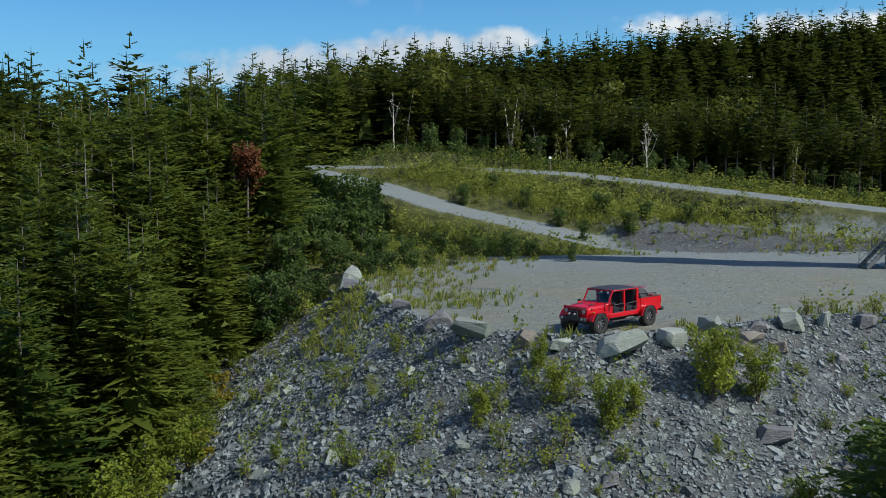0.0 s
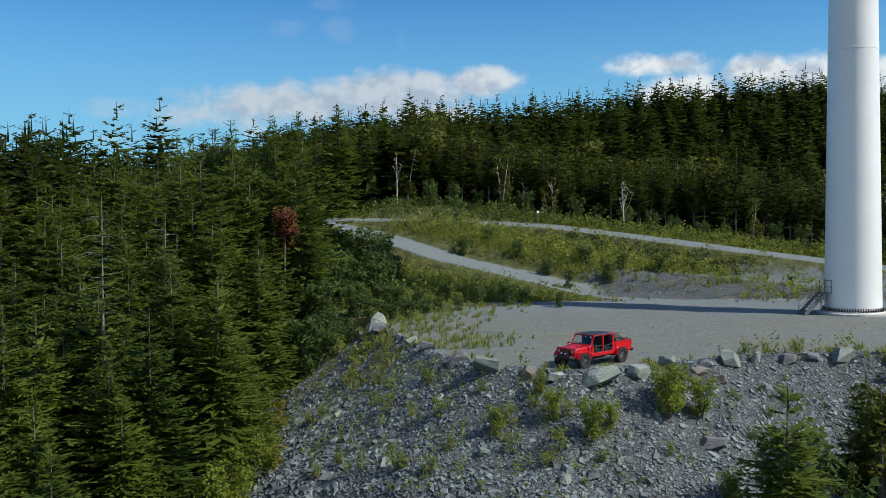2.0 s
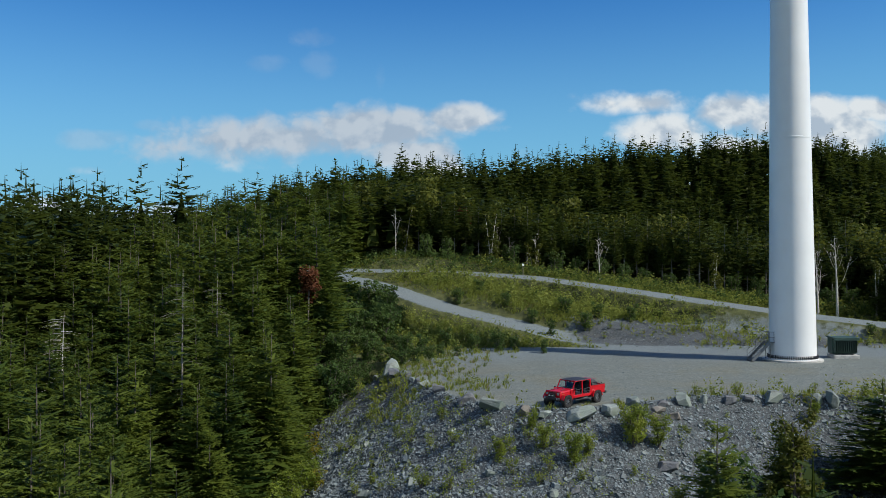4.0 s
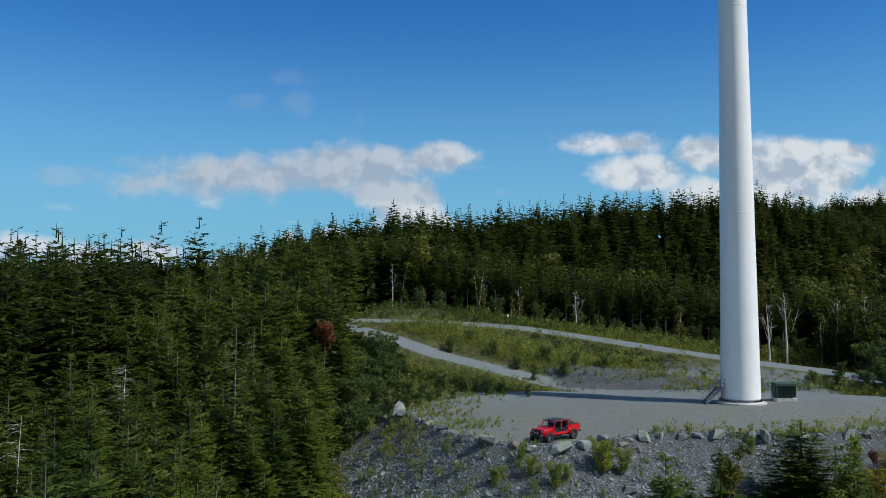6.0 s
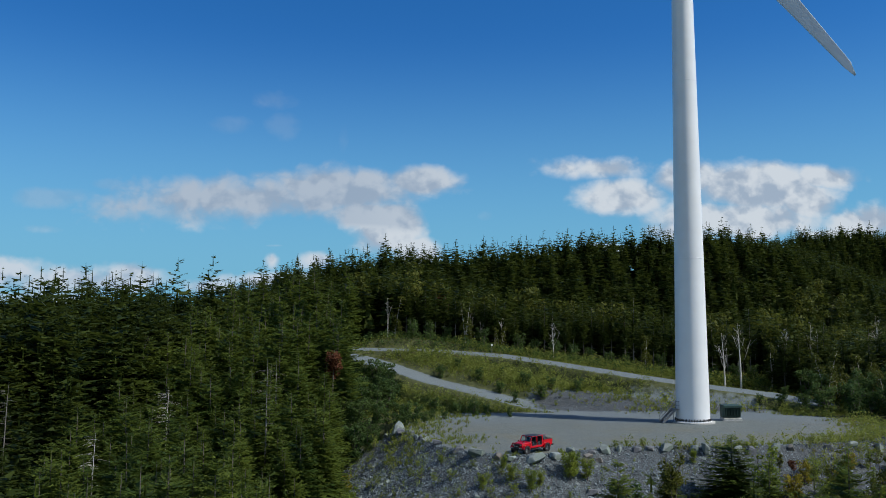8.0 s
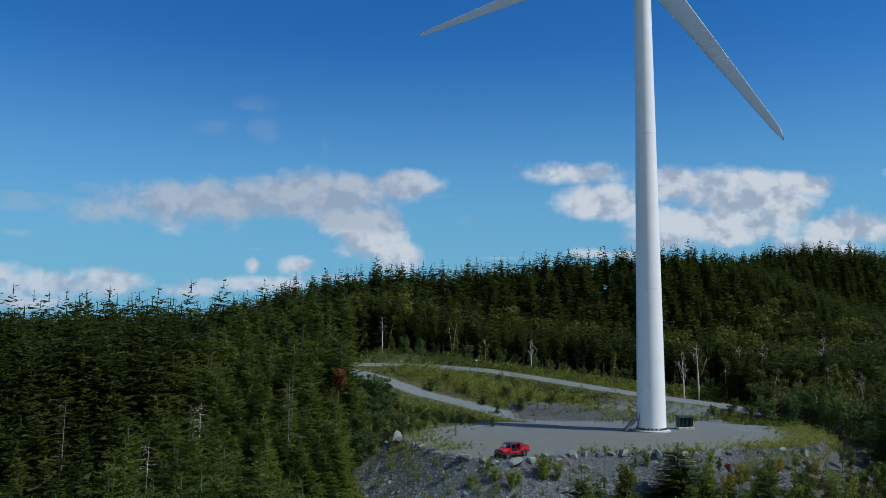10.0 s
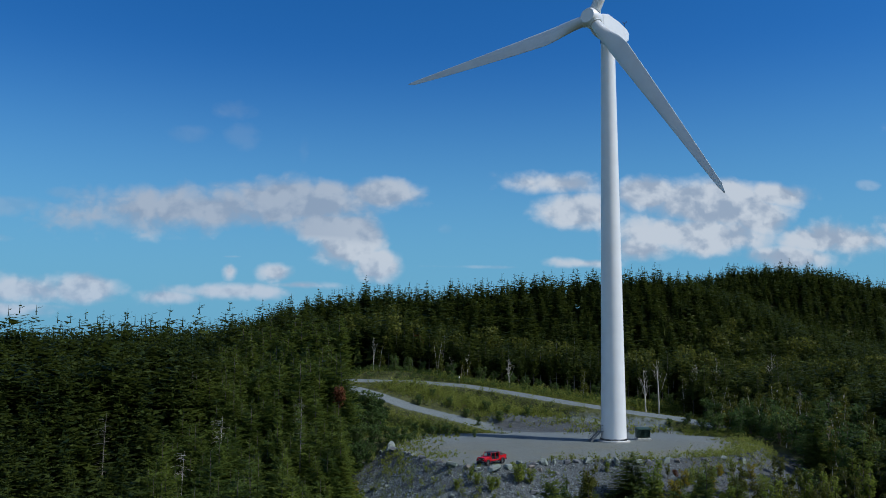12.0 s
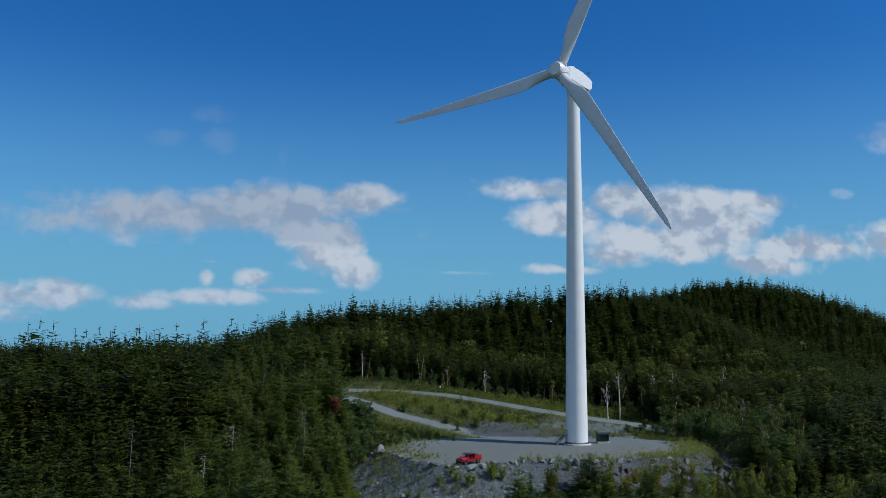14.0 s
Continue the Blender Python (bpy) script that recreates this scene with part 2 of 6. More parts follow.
GROUND = ground_mat()
NEEDLES = foliage("spruce_needles", (0.015, 0.030, 0.007), (0.072, 0.093, 0.015), 0.32)
# fir green, lightened further to make up for the near crowns' self-shade
LIFTED_NEEDLES = foliage("lifted_needles", (0.026, 0.056, 0.012), (0.130, 0.165, 0.026), 0.36)
LEAVES = foliage("birch_leaves", (0.070, 0.120, 0.016), (0.235, 0.275, 0.042), 0.42)
ALDER = foliage("alder_leaves", (0.028, 0.064, 0.017), (0.092, 0.138, 0.036), 0.38)
OLIVE = foliage("olive_leaves", (0.034, 0.052, 0.010), (0.120, 0.128, 0.022), 0.38)
YELLOW = foliage("turning_leaves", (0.10, 0.11, 0.012), (0.30, 0.24, 0.03), 0.4)
RUST = foliage("rust_leaves", (0.075, 0.028, 0.014), (0.155, 0.062, 0.028), 0.3)
WEED = foliage("weeds", (0.085, 0.130, 0.022), (0.25, 0.27, 0.060), 0.45)
STRAW = foliage("dry_grass", (0.14, 0.13, 0.05), (0.26, 0.23, 0.09), 0.35)
BARK = plain("bark", (0.11, 0.095, 0.08), 0.9, vary=0.4, scale=5, bump=0.4)
PALE = plain("pale_bark", (0.48, 0.45, 0.40), 0.8, vary=0.35, scale=7, bump=0.2)
DEAD = plain("dead_wood", (0.19, 0.175, 0.16), 0.9, vary=0.35, scale=7, bump=0.3)
SLATE = slate_mat("slate_shards", (0.026, 0.037, 0.043), (0.222, 0.268, 0.285))
BOULDER = slate_mat("boulder", (0.125, 0.150, 0.142), (0.275, 0.31, 0.288), 0.6)
BROWN_ROCK = slate_mat("brown_boulder", (0.12, 0.110, 0.095), (0.21, 0.192, 0.165))
DARK_ROCK = slate_mat("dark_boulder", (0.07, 0.075, 0.085), (0.17, 0.18, 0.195))
PAINT_WHITE = plain("tower_paint", (0.74, 0.76, 0.77), 0.35, vary=0.03, scale=0.4, bump=0.0)
BLADE = plain("blade_gelcoat", (0.66, 0.68, 0.69), 0.32, vary=0.05, scale=0.3, bump=0.0)
CONCRETE = plain("concrete", (0.42, 0.42, 0.40), 0.85, vary=0.2, scale=3)
STEEL = plain("galvanised_steel", (0.16, 0.17, 0.18), 0.5, 0.6)
GREEN_PAINT = plain("green_cabinet_paint", (0.030, 0.065, 0.052), 0.5, vary=0.2, scale=2)
RED = plain("red_car_paint", (0.46, 0.004, 0.012), 0.25, vary=0.06, scale=1.5, spec=0.7, bump=0.0)
BLACK = plain("black_plastic", (0.018, 0.018, 0.02), 0.55, vary=0.2)
CLOTH = plain("black_canvas", (0.018, 0.022, 0.034), 0.7, vary=0.2)
RUBBER = plain("tyre_rubber", (0.012, 0.012, 0.013), 0.85, vary=0.2)
ALLOY = plain("machined_alloy", (0.34, 0.35, 0.37), 0.3, 0.9)
GREY_METAL = plain("dark_metal", (0.07, 0.07, 0.075), 0.4, 0.7)
LENS = plain("lamp_lens", (0.26, 0.27, 0.29), 0.12, vary=0.05)
AMBER = plain("amber_lens", (0.55, 0.19, 0.02), 0.2, vary=0.05)
TAIL = plain("tail_lens", (0.35, 0.01, 0.01), 0.2, vary=0.05)


def glass_mat():
    m, k = material("windscreen_glass")
    b = k.add("ShaderNodeBsdfPrincipled", {"Base Color": (0.75, 0.85, 0.82, 1), "Roughness": 0.03, "Transmission Weight": 1.0, "IOR": 1.45})
    k.add("ShaderNodeOutputMaterial", {0: b.outputs[0]})
    return m


GLASS = glass_mat()
GEAR = plain("cargo_fabric", (0.035, 0.037, 0.04), 0.85, vary=0.3)
PINK = plain("cargo_strap", (0.45, 0.05, 0.14), 0.6)

# ---- the plan ----
PAD = [(-7.6, 53), (-4.6, 44), (-2.4, 38), (0.2, 34.4), (4, 33.0), (8, 34), (12.5, 36.6), (17, 38.2), (22, 38.6), (27, 37.4), (33, 38.5), (40, 40),
       (47, 43.5), (52, 49), (53, 57), (50, 65), (43, 69), (30, 68.6), (18, 69), (8, 70), (-1, 69), (-6, 63)]
LOWER_ROAD = [(20, 70.3, 0.5), (11.5, 74.2, 1.2), (4.3, 77.9, 2.9), (-2, 80.3, 4.3), (-8, 83.5, 6.2), (-14, 88.0, 7.7), (-24, 92, 9.3), (-45, 97, 9.6)]
UPPER_ROAD = [(-45, 97, 9.4), (-24, 93.5, 9.0), (-14, 94.6, 8.8), (0, 95.2, 8.4), (10, 93, 7.7), (20, 88.5, 6.3), (30, 83.5, 4.8), (40, 80.5, 3.4), (49, 78, 2.3), (54, 72, 1.4)]


def smooth(a, b, v):
    t = np.clip((v - a) / (b - a), 0, 1)
    return t * t * (3 - 2 * t)


def segment_distance(x, y, ax, ay, bx, by):
    dx, dy = bx - ax, by - ay
    t = np.clip(((x - ax) * dx + (y - ay) * dy) / (dx * dx + dy * dy), 0, 1)
    return np.hypot(x - ax - t * dx, y - ay - t * dy), t


def pad_distance(x, y):
    """Metres from the edge of the pad: negative on it."""
    d = np.full(np.shape(x), 1e9)
    inside = np.zeros(np.shape(x), bool)
    for (ax, ay), (bx, by) in zip(PAD, PAD[1:] + PAD[:1]):
        d = np.minimum(d, segment_distance(x, y, ax, ay, bx, by)[0])
        cross = (ay > y) != (by > y)
        inside ^= cross & (x < (bx - ax) * (y - ay) / ((by - ay) or 1e-9) + ax)
    return np.where(inside, -d, d)


def road_distance(x, y, road):
    best, height = np.full(np.shape(x), 1e9), np.zeros(np.shape(x))
    for (ax, ay, az), (bx, by, bz) in zip(road, road[1:]):
        d, t = segment_distance(x, y, ax, ay, bx, by)
        cross = 0.11 * np.clip(y - ay - t * (by - ay), -3, 3) * (0.5 if road is LOWER_ROAD else 1.0)
        height = np.where(d < best, az + t * (bz - az) + cross, height)
        best = np.minimum(best, d)
    return best, height


def ripple(x, y, size, seed=0.0):
    """Cheap smooth unevenness from a few crossed waves."""
    v = np.zeros(np.shape(x))
    for i in range(5):
        a = 1.7 * i + seed
        f = (1.0 + 0.63 * i) / size
        v += np.sin((x * math.cos(a) + y * math.sin(a)) * f * 2 * math.pi + 2.3 * i + seed) / (1 + 0.6 * i)
    return v / 2.2


def terrain(x, y):
    """The height of the ground."""
    x, y = np.asarray(x, float), np.asarray(y, float)
    # valley before the pad, rising to the left and back
    valley = -9.5 + np.clip(y - 22, 0, 200) * 0.2 - np.clip(20 - y, 0, 400) * 0.045 - smooth(10, 60, x) * smooth(40, 0, y) * 2.0
    valley = np.minimum(valley, 9.2) + 0.7 * ripple(x, y, 34)
    right = smooth(44, 66, x)
    valley = valley * (1 - right) + right * (-6.5 + smooth(20, 72, y) * 8.5)
    # the rising ground behind the pad
    top = -2.6 * smooth(93.5, 90, y) + np.clip(8.9 - 0.125 * np.clip(x, -5, 60), 2.4, 9.4)
    back = 0.5 + 0.9 * smooth(60, 72, y) * smooth(12, 2, x) + (top - 0.3) * smooth(66, 90, y - 0.25 * np.clip(14 - x, 0, 14))
    bx = smooth(-24, -9, x) * smooth(54, 66, y)
    base = valley * (1 - bx) + back * bx
    far = smooth(96, 125, y)
    hill = 37.5 * np.exp(-(((x - 159) / 90) ** 2 + ((y - 252) / 50) ** 2)) + 18.0 * np.exp(-(((x - 38.5) / 56) ** 2 + ((y - 159.5) / 26) ** 2))
    hill = hill + 18.0 * np.exp(-(((x - 90) / 42) ** 2 + ((y - 174) / 30) ** 2))
    hill = hill + 5.4 * np.exp(-(((x + 28) / 22) ** 2 + ((y - 148) / 34) ** 2))
    base = base + hill * smooth(92, 118, y)
    base = base - smooth(260, 420, np.hypot(x - 60, y - 100)) * (base + 25) * 0.9
    # the built-up pad and its spoil slopes
    sd = pad_distance(x, y)
    pad_z = 0.0 + 0.35 * smooth(40, 60, y) + 0.25 * smooth(60, 68, y) * smooth(30, 10, x) + 0.03 * ripple(x, y, 7)
    lip = 0.25 * np.exp(-((sd - 0.3) / 0.9) ** 2) * smooth(60, 50, y)
    side = np.where(y > 60, 0.35, 0.62)
    spoil = pad_z - side * np.maximum(sd, 0) + lip + 0.28 * ripple(x, y, 5.5, 1.0) * smooth(0.5, 4, sd)
    z = np.where(sd < 0, pad_z + lip, np.maximum(base, spoil))
    blend = smooth(-0.6, 5, sd) * smooth(58, 64, y)
    z = np.where(y > 58, pad_z * (1 - blend) + np.maximum(base, spoil) * blend, z)
    for road in (LOWER_ROAD, UPPER_ROAD):
        d, h = road_distance(x, y, road)
        w = smooth(4.2, 2.4, d)
        z = np.where(sd < -2, z, z * (1 - w) + h * w)
    return z


def spoil_amount(x, y):
    """Where loose broken slate covers the ground."""
    sd = pad_distance(x, y)
    front = smooth(-0.9, 0.1, sd + 0.35 * ripple(x, y, 2.3)) * smooth(13.5, 10.5, sd + 0.9 * ripple(x, y, 9)) * smooth(60, 52, y) * smooth(62, 54, x)
    bank = smooth(9, 14, x) * smooth(50, 44, x) * smooth(69.5, 71.5, y) * smooth(82, 79, y + 0.25 * np.clip(x - 25, 0, 20)) * 0.6
    return np.maximum(front, bank)


def gravel_amount(x, y):
    sd = pad_distance(x, y)
    g = smooth(0.6, -1.0, sd)
    for road, half in ((LOWER_ROAD, 2.5), (UPPER_ROAD, 1.9)):
        g = np.maximum(g, smooth(half + 0.7, half - 0.5, road_distance(x, y, road)[0]))
    bank = smooth(9, 14, x) * smooth(50, 44, x) * smooth(66, 68, y) * smooth(83, 80, y + 0.25 * np.clip(x - 25, 0, 20)) * 0.75
    return np.maximum(g, bank)


def mesh_object(name, verts, faces, mat, parent=None, smooth_faces=False, tint=None):
    """One mesh object from arrays; faces is an (n, 3) or (n, 4) array."""
    me = bpy.data.meshes.new(name)
    verts, faces = np.asarray(verts, np.float32), np.asarray(faces, np.int32)
    k = faces.shape[1]
    me.vertices.add(len(verts))
    me.vertices.foreach_set("co", verts.ravel())
    me.loops.add(faces.size)
    me.loops.foreach_set("vertex_index", faces.ravel())
    me.polygons.add(len(faces))
    me.polygons.foreach_set("loop_start", np.arange(0, faces.size, k, dtype=np.int32))
    me.polygons.foreach_set("use_smooth", np.full(len(faces), smooth_faces))
    me.update(calc_edges=True)
    if tint is not None:
        me.attributes.new("tint", "FLOAT", "POINT").data.foreach_set("value", np.asarray(tint, np.float32))
    me.materials.append(mat)
    ob = new(name, me)
    ob.parent = parent
    return ob


def part(name, bm, mat, parent, label="", smooth_angle=None):
    me = bpy.data.meshes.new(name)
    bm.normal_update()
    bm.to_mesh(me)
    bm.free()
    if smooth_angle is not None:
        me.shade_smooth() if smooth_angle >= 180 else me.set_sharp_from_angle(angle=radians(smooth_angle))
        if smooth_angle < 180:
            me.polygons.foreach_set("use_smooth", np.ones(len(me.polygons), bool))
    me.materials.append(mat)
    ob = new(name, me)
    ob.parent = parent
    return tagged(ob, label)


def axis_values(stops):
    """Grid lines whose spacing changes from stop to stop: (from, step) pairs and an end."""
    out = []
    for (a, step), (b, _) in zip(stops, stops[1:]):
        out += list(np.arange(a, b, step))
    return np.array(out + [stops[-1][0]])


def make_ground():
    xs = axis_values([(-2600, 200), (-400, 40), (-160, 8), (-60, 2), (-24, 0.5), (62, 2), (120, 8), (320, 40), (600, 250), (2900, 0)])
    ys = axis_values([(-1500, 150), (-180, 20), (-60, 4), (8, 0.5), (100, 2), (140, 6), (320, 40), (600, 250), (3400, 0)])
    gx, gy = np.meshgrid(xs, ys)
    z = terrain(gx, gy)
    n, w = gx.size, len(xs)
    i = np.arange(n).reshape(gx.shape)
    faces = np.stack([i[:-1, :-1], i[:-1, 1:], i[1:, 1:], i[1:, :-1]], -1).reshape(-1, 4)
    ob = mesh_object("ground", np.stack([gx, gy, z], -1).reshape(-1, 3), faces, GROUND, smooth_faces=True)
    for key, values in (("gravel", gravel_amount(gx, gy)), ("spoil", spoil_amount(gx, gy))):
        ob.data.attributes.new(key, "FLOAT", "POINT").data.foreach_set("value", values.ravel().astype(np.float32))
    return tagged(ob, "crushed grey slate pad and tracks amid mossy soil", "ground", kind="structure")


ground = make_ground()
rng = np.random.default_rng(7)

# ---- trees ----


def tube(points, radii, sides=6):
    """A tapered tube along points: vertices and quads."""
    pts = np.asarray(points, float)
    a = np.linspace(0, 2 * np.pi, sides, endpoint=False)
    d = np.gradient(pts, axis=0)
    d /= np.linalg.norm(d, axis=1)[:, None] + 1e-9
    ref = np.where(np.abs(d[:, 2:3]) > 0.9, np.array([[1.0, 0, 0]]), np.array([[0, 0, 1.0]]))
    p = np.cross(d, ref)
    p /= np.linalg.norm(p, axis=1)[:, None] + 1e-9
    q = np.cross(d, p)
    v = pts[:, None] + np.asarray(radii)[:, None, None] * (np.cos(a)[None, :, None] * p[:, None] + np.sin(a)[None, :, None] * q[:, None])
    n = len(pts)
    f = [(i * sides + j, i * sides + (j + 1) % sides, (i + 1) * sides + (j + 1) % sides, (i + 1) * sides + j) for i in range(n - 1) for j in range(sides)]
    return v.reshape(-1, 3), np.array(f)


def joined(pieces):
    vs, fs, off = [], [], 0
    for v, f in pieces:
        vs.append(v)
        fs.append(f + off)
        off += len(v)
    return np.concatenate(vs), np.concatenate(fs)


def conifer(rng, height, radius, boughs, sprigs, bare=0.08, size=0.5, droop=0.22, power=0.8, core=0.34, wide=0.24, rib=0.13):
    """Triangles of a conifer's crown: level boughs with upturned ends, each a plate of small sprigs, round a dark core."""
    lump = rng.uniform(0, 6.28, 3)
    i = np.arange(boughs)
    t = 1 - (1 - (i + rng.uniform(0, 1, boughs)) / boughs) ** 0.74
    tiers = height / 0.62
    t = (np.round(t * tiers) + rng.normal(size=boughs) * 0.24) / tiers
    t = np.clip(bare + (0.975 - bare) * t, bare, 0.975)
    crest = i >= boughs * 0.9
    t = np.where(crest, rng.uniform(0.74, 0.975, boughs), t)
    a = i * 2.39996 + rng.uniform(-0.5, 0.5, boughs)
    reach = radius * (1.03 - t) ** power * (1 + 0.17 * np.sin(2 * a + lump[0] + 3 * t) + 0.14 * np.sin(3 * a + 9 * t + lump[1]))
    reach *= np.where(t < bare + 0.06, 0.7, 1.0)
    length = reach * rng.uniform(0.66, 1.14, boughs) + 0.12
    slope = -droop * rng.uniform(0.5, 1.5, boughs) + 0.42 * t ** 2
    out = np.stack([np.cos(a), np.sin(a), np.zeros(boughs)], 1)
    side = np.stack([-np.sin(a), np.cos(a), rng.uniform(-0.25, 0.25, boughs)], 1)
    up = np.array([0, 0, 1.0])
    k = np.repeat(i, sprigs)
    n = len(k)
    along = 0.2 + 0.8 * rng.uniform(0, 1, n) ** 0.7
    off = rng.uniform(-1, 1, n)
    reachk = length[k]
    p = up * (height * t[k])[:, None] + out[k] * (reachk * along)[:, None] + side[k] * (0.42 * reachk * (1.05 - 0.75 * along) * off)[:, None]
    p += up * (reachk * (slope[k] * along + 0.2 * along ** 3) - 0.1 * np.abs(off) * reachk * 0.5)[:, None]
    b = off * 1.1 + rng.normal(size=n) * 0.25
    d = out[k] * np.cos(b)[:, None] + side[k] * np.sin(b)[:, None] + up * rng.uniform(-0.22, 0.34, n)[:, None]
    d /= np.linalg.norm(d, axis=1)[:, None]
    w = np.cross(d, up + rng.normal(size=(n, 3)) * 0.42)
    w /= np.linalg.norm(w, axis=1)[:, None] + 1e-9
    l = size * rng.uniform(0.65, 1.3, n) * (0.3 + 0.7 * np.clip(reachk / radius * 1.5, 0, 1))
    near_stem = np.clip(reachk / radius * 2.2, 0.45, 1.0)
    d *= near_stem[:, None]
    w *= (wide * l * rng.uniform(0.8, 1.25, n))[:, None]
    d *= l[:, None]
    v = np.stack([p - w - d * 0.25, p + w - d * 0.25, p + d * 0.75], 1).reshape(-1, 3)
    f = np.arange(len(v)).reshape(-1, 3)
    # a spray of needles along each bough ties its sprigs to the stem
    half = side * (rib * length + 0.05)[:, None]
    foot = up * (height * t)[:, None] + out * (0.18 * length)[:, None] + up * (length * slope * 0.18)[:, None]
    tip = up * (height * t)[:, None] + out * (0.98 * length)[:, None] + up * (length * (slope + 0.17))[:, None]
    spray = np.stack([foot - half, foot + half, tip], 1).reshape(-1, 3)
    # leader and core
    top = []
    for c in (0.3, 2.4, 4.5):
        e = np.array([math.cos(c), math.sin(c), 0]) * 0.045 * (1 + size)
        top += [np.array([0, 0, height]), np.array([0, 0, height * 0.87]) + e, np.array([0, 0, height * 0.87]) - e]
    pieces = [(v, f), (spray, np.arange(len(spray)).reshape(-1, 3)), (np.array(top), np.arange(9).reshape(-1, 3))]
    if core:
        ring = [(core * radius * (1 - bare) ** power * rng.uniform(0.7, 1.1) * math.cos(c), core * radius * (1 - bare) ** power * rng.uniform(0.7, 1.1) * math.sin(c), height * (bare + 0.03))
                for c in np.linspace(0, 5.38, 7)]
        pieces.append((np.array(ring + [(0, 0, height * 0.7)]), np.array([(j, (j + 1) % 7, 7) for j in range(7)])))
    return joined(pieces)


def leaf_cloud(rng, centres, radii, count, size):
    """Leaves as small bent diamonds scattered through clumps."""
    centres, radii = np.asarray(centres, float), np.asarray(radii, float)
    pick = rng.integers(0, len(centres), count)
    d = rng.normal(size=(count, 3))
    d /= np.linalg.norm(d, axis=1)[:, None]
    r = rng.uniform(0.35, 1.0, count) ** 0.6
    p = centres[pick] + d * (radii[pick] * r[:, None] if radii.ndim == 2 else (radii[pick] * r)[:, None])
    u = rng.normal(size=(count, 3))
    u /= np.linalg.norm(u, axis=1)[:, None]
    n = d * 0.5 + np.array([0, 0, 0.6]) + rng.normal(size=(count, 3)) * 0.5
    w = np.cross(n, u)
    w /= np.linalg.norm(w, axis=1)[:, None] + 1e-9
    u = np.cross(w, n)
    u /= np.linalg.norm(u, axis=1)[:, None] + 1e-9
    s = (size * rng.uniform(0.6, 1.3, count))[:, None]
    v = np.stack([p - u * s, p + w * s * 0.55, p + u * s, p - w * s * 0.55], 1).reshape(-1, 3)
    i = np.arange(count)[:, None] * 4
    return v, np.concatenate([i + [0, 1, 2], i + [0, 2, 3]])


def broadleaf(rng, height, spread, stems, clumps, leaves, size, low=0.1):
    """A many-stemmed shrub or small tree: stems and leaves."""
    tubes, cs, rs = [], [], []
    for s in range(stems):
        a = 2 * math.pi * s / stems + rng.uniform(-0.4, 0.4)
        lean = spread * rng.uniform(0.25, 0.6) if stems > 1 else spread * 0.08
        h = height * rng.uniform(0.75, 1.0)
        end = np.array([math.cos(a) * lean, math.sin(a) * lean, h * 0.95])
        pts = [end * t * np.array([t ** 0.4, t ** 0.4, 1]) if t else np.array([0, 0, -0.15]) for t in np.linspace(0, 1, 6)]
        r0 = 0.012 * height + 0.008
        tubes.append(tube(pts, np.linspace(r0, r0 * 0.2, 6), 5))
        for c in range(clumps):
            t = rng.uniform(low, 1.0)
            p = end * np.array([t ** 1.4, t ** 1.4, t])
            b = rng.uniform(0, 2 * math.pi)
            off = spread * (0.5 if stems > 1 else 0.85) * rng.uniform(0.2, 1.0) * (1.15 - t * 0.9)
            q = p + np.array([math.cos(b) * off, math.sin(b) * off, off * 0.35])
            tubes.append(tube([p, (p + q) / 2 + [0, 0, 0.05], q], [r0 * 0.35, r0 * 0.22, r0 * 0.1], 3))
            cs.append(q)
            rs.append(np.array([1, 1, 0.8]) * spread * rng.uniform(0.14, 0.32))
    return joined(tubes), leaf_cloud(rng, cs, np.array(rs), leaves, size)


def stem(rng, height, radius, lean=0.02, sides=7):
    pts = [np.array([lean * height * t * t, 0.4 * lean * height * t, height * t - 0.3 * (t == 0)]) for t in np.linspace(0, 1, 7)]
    return tube(pts, radius * (1 - 0.93 * np.linspace(0, 1, 7)), sides)


def bare_tree(rng, height, radius, limbs, fork=0.45):
    """A dead or leafless tree: trunk, limbs and twigs."""
    out = [stem(rng, height, radius, rng.uniform(-0.04, 0.04))]
    for i in range(limbs):
        t = rng.uniform(fork, 0.95)
        a, l = rng.uniform(0, 6.28), height * (1 - t) * rng.uniform(0.4, 0.75) + 0.4
        p = np.array([0, 0, height * t])
        q = p + np.array([math.cos(a) * l * 0.36, math.sin(a) * l * 0.36, l * 0.75])
        out.append(tube([p, (p * 0.55 + q * 0.45) - [0, 0, 0.1 * l], q], [radius * 0.4 * (1.1 - t), radius * 0.25 * (1.1 - t), 0.012], 5))
        for j in range(3):
            s = rng.uniform(0.4, 1.0)
            m = p + (q - p) * s
            e = m + np.array([rng.uniform(-1, 1), rng.uniform(-1, 1), rng.uniform(0.2, 1)]) * l * 0.3
            out.append(tube([m, (m + e) / 2, e], [0.02, 0.014, 0.006], 4))
    return joined(out)


def dead_boughs(rng, height, bare_to, n=22, reach=1.1):
    """Dry side twigs of a conifer's lower stem."""
    out = []
    for i in range(n):
        z, a, l = height * rng.uniform(0.08, bare_to), rng.uniform(0, 6.28), reach * rng.uniform(0.3, 1.0)
        p = np.array([0, 0, z])
        q = p + np.array([math.cos(a) * l, math.sin(a) * l, -0.15 * l])
        out.append(tube([p, (p + q) / 2 + [0, 0, 0.08 * l], q], [0.015, 0.010, 0.004], 3))
    return joined(out)


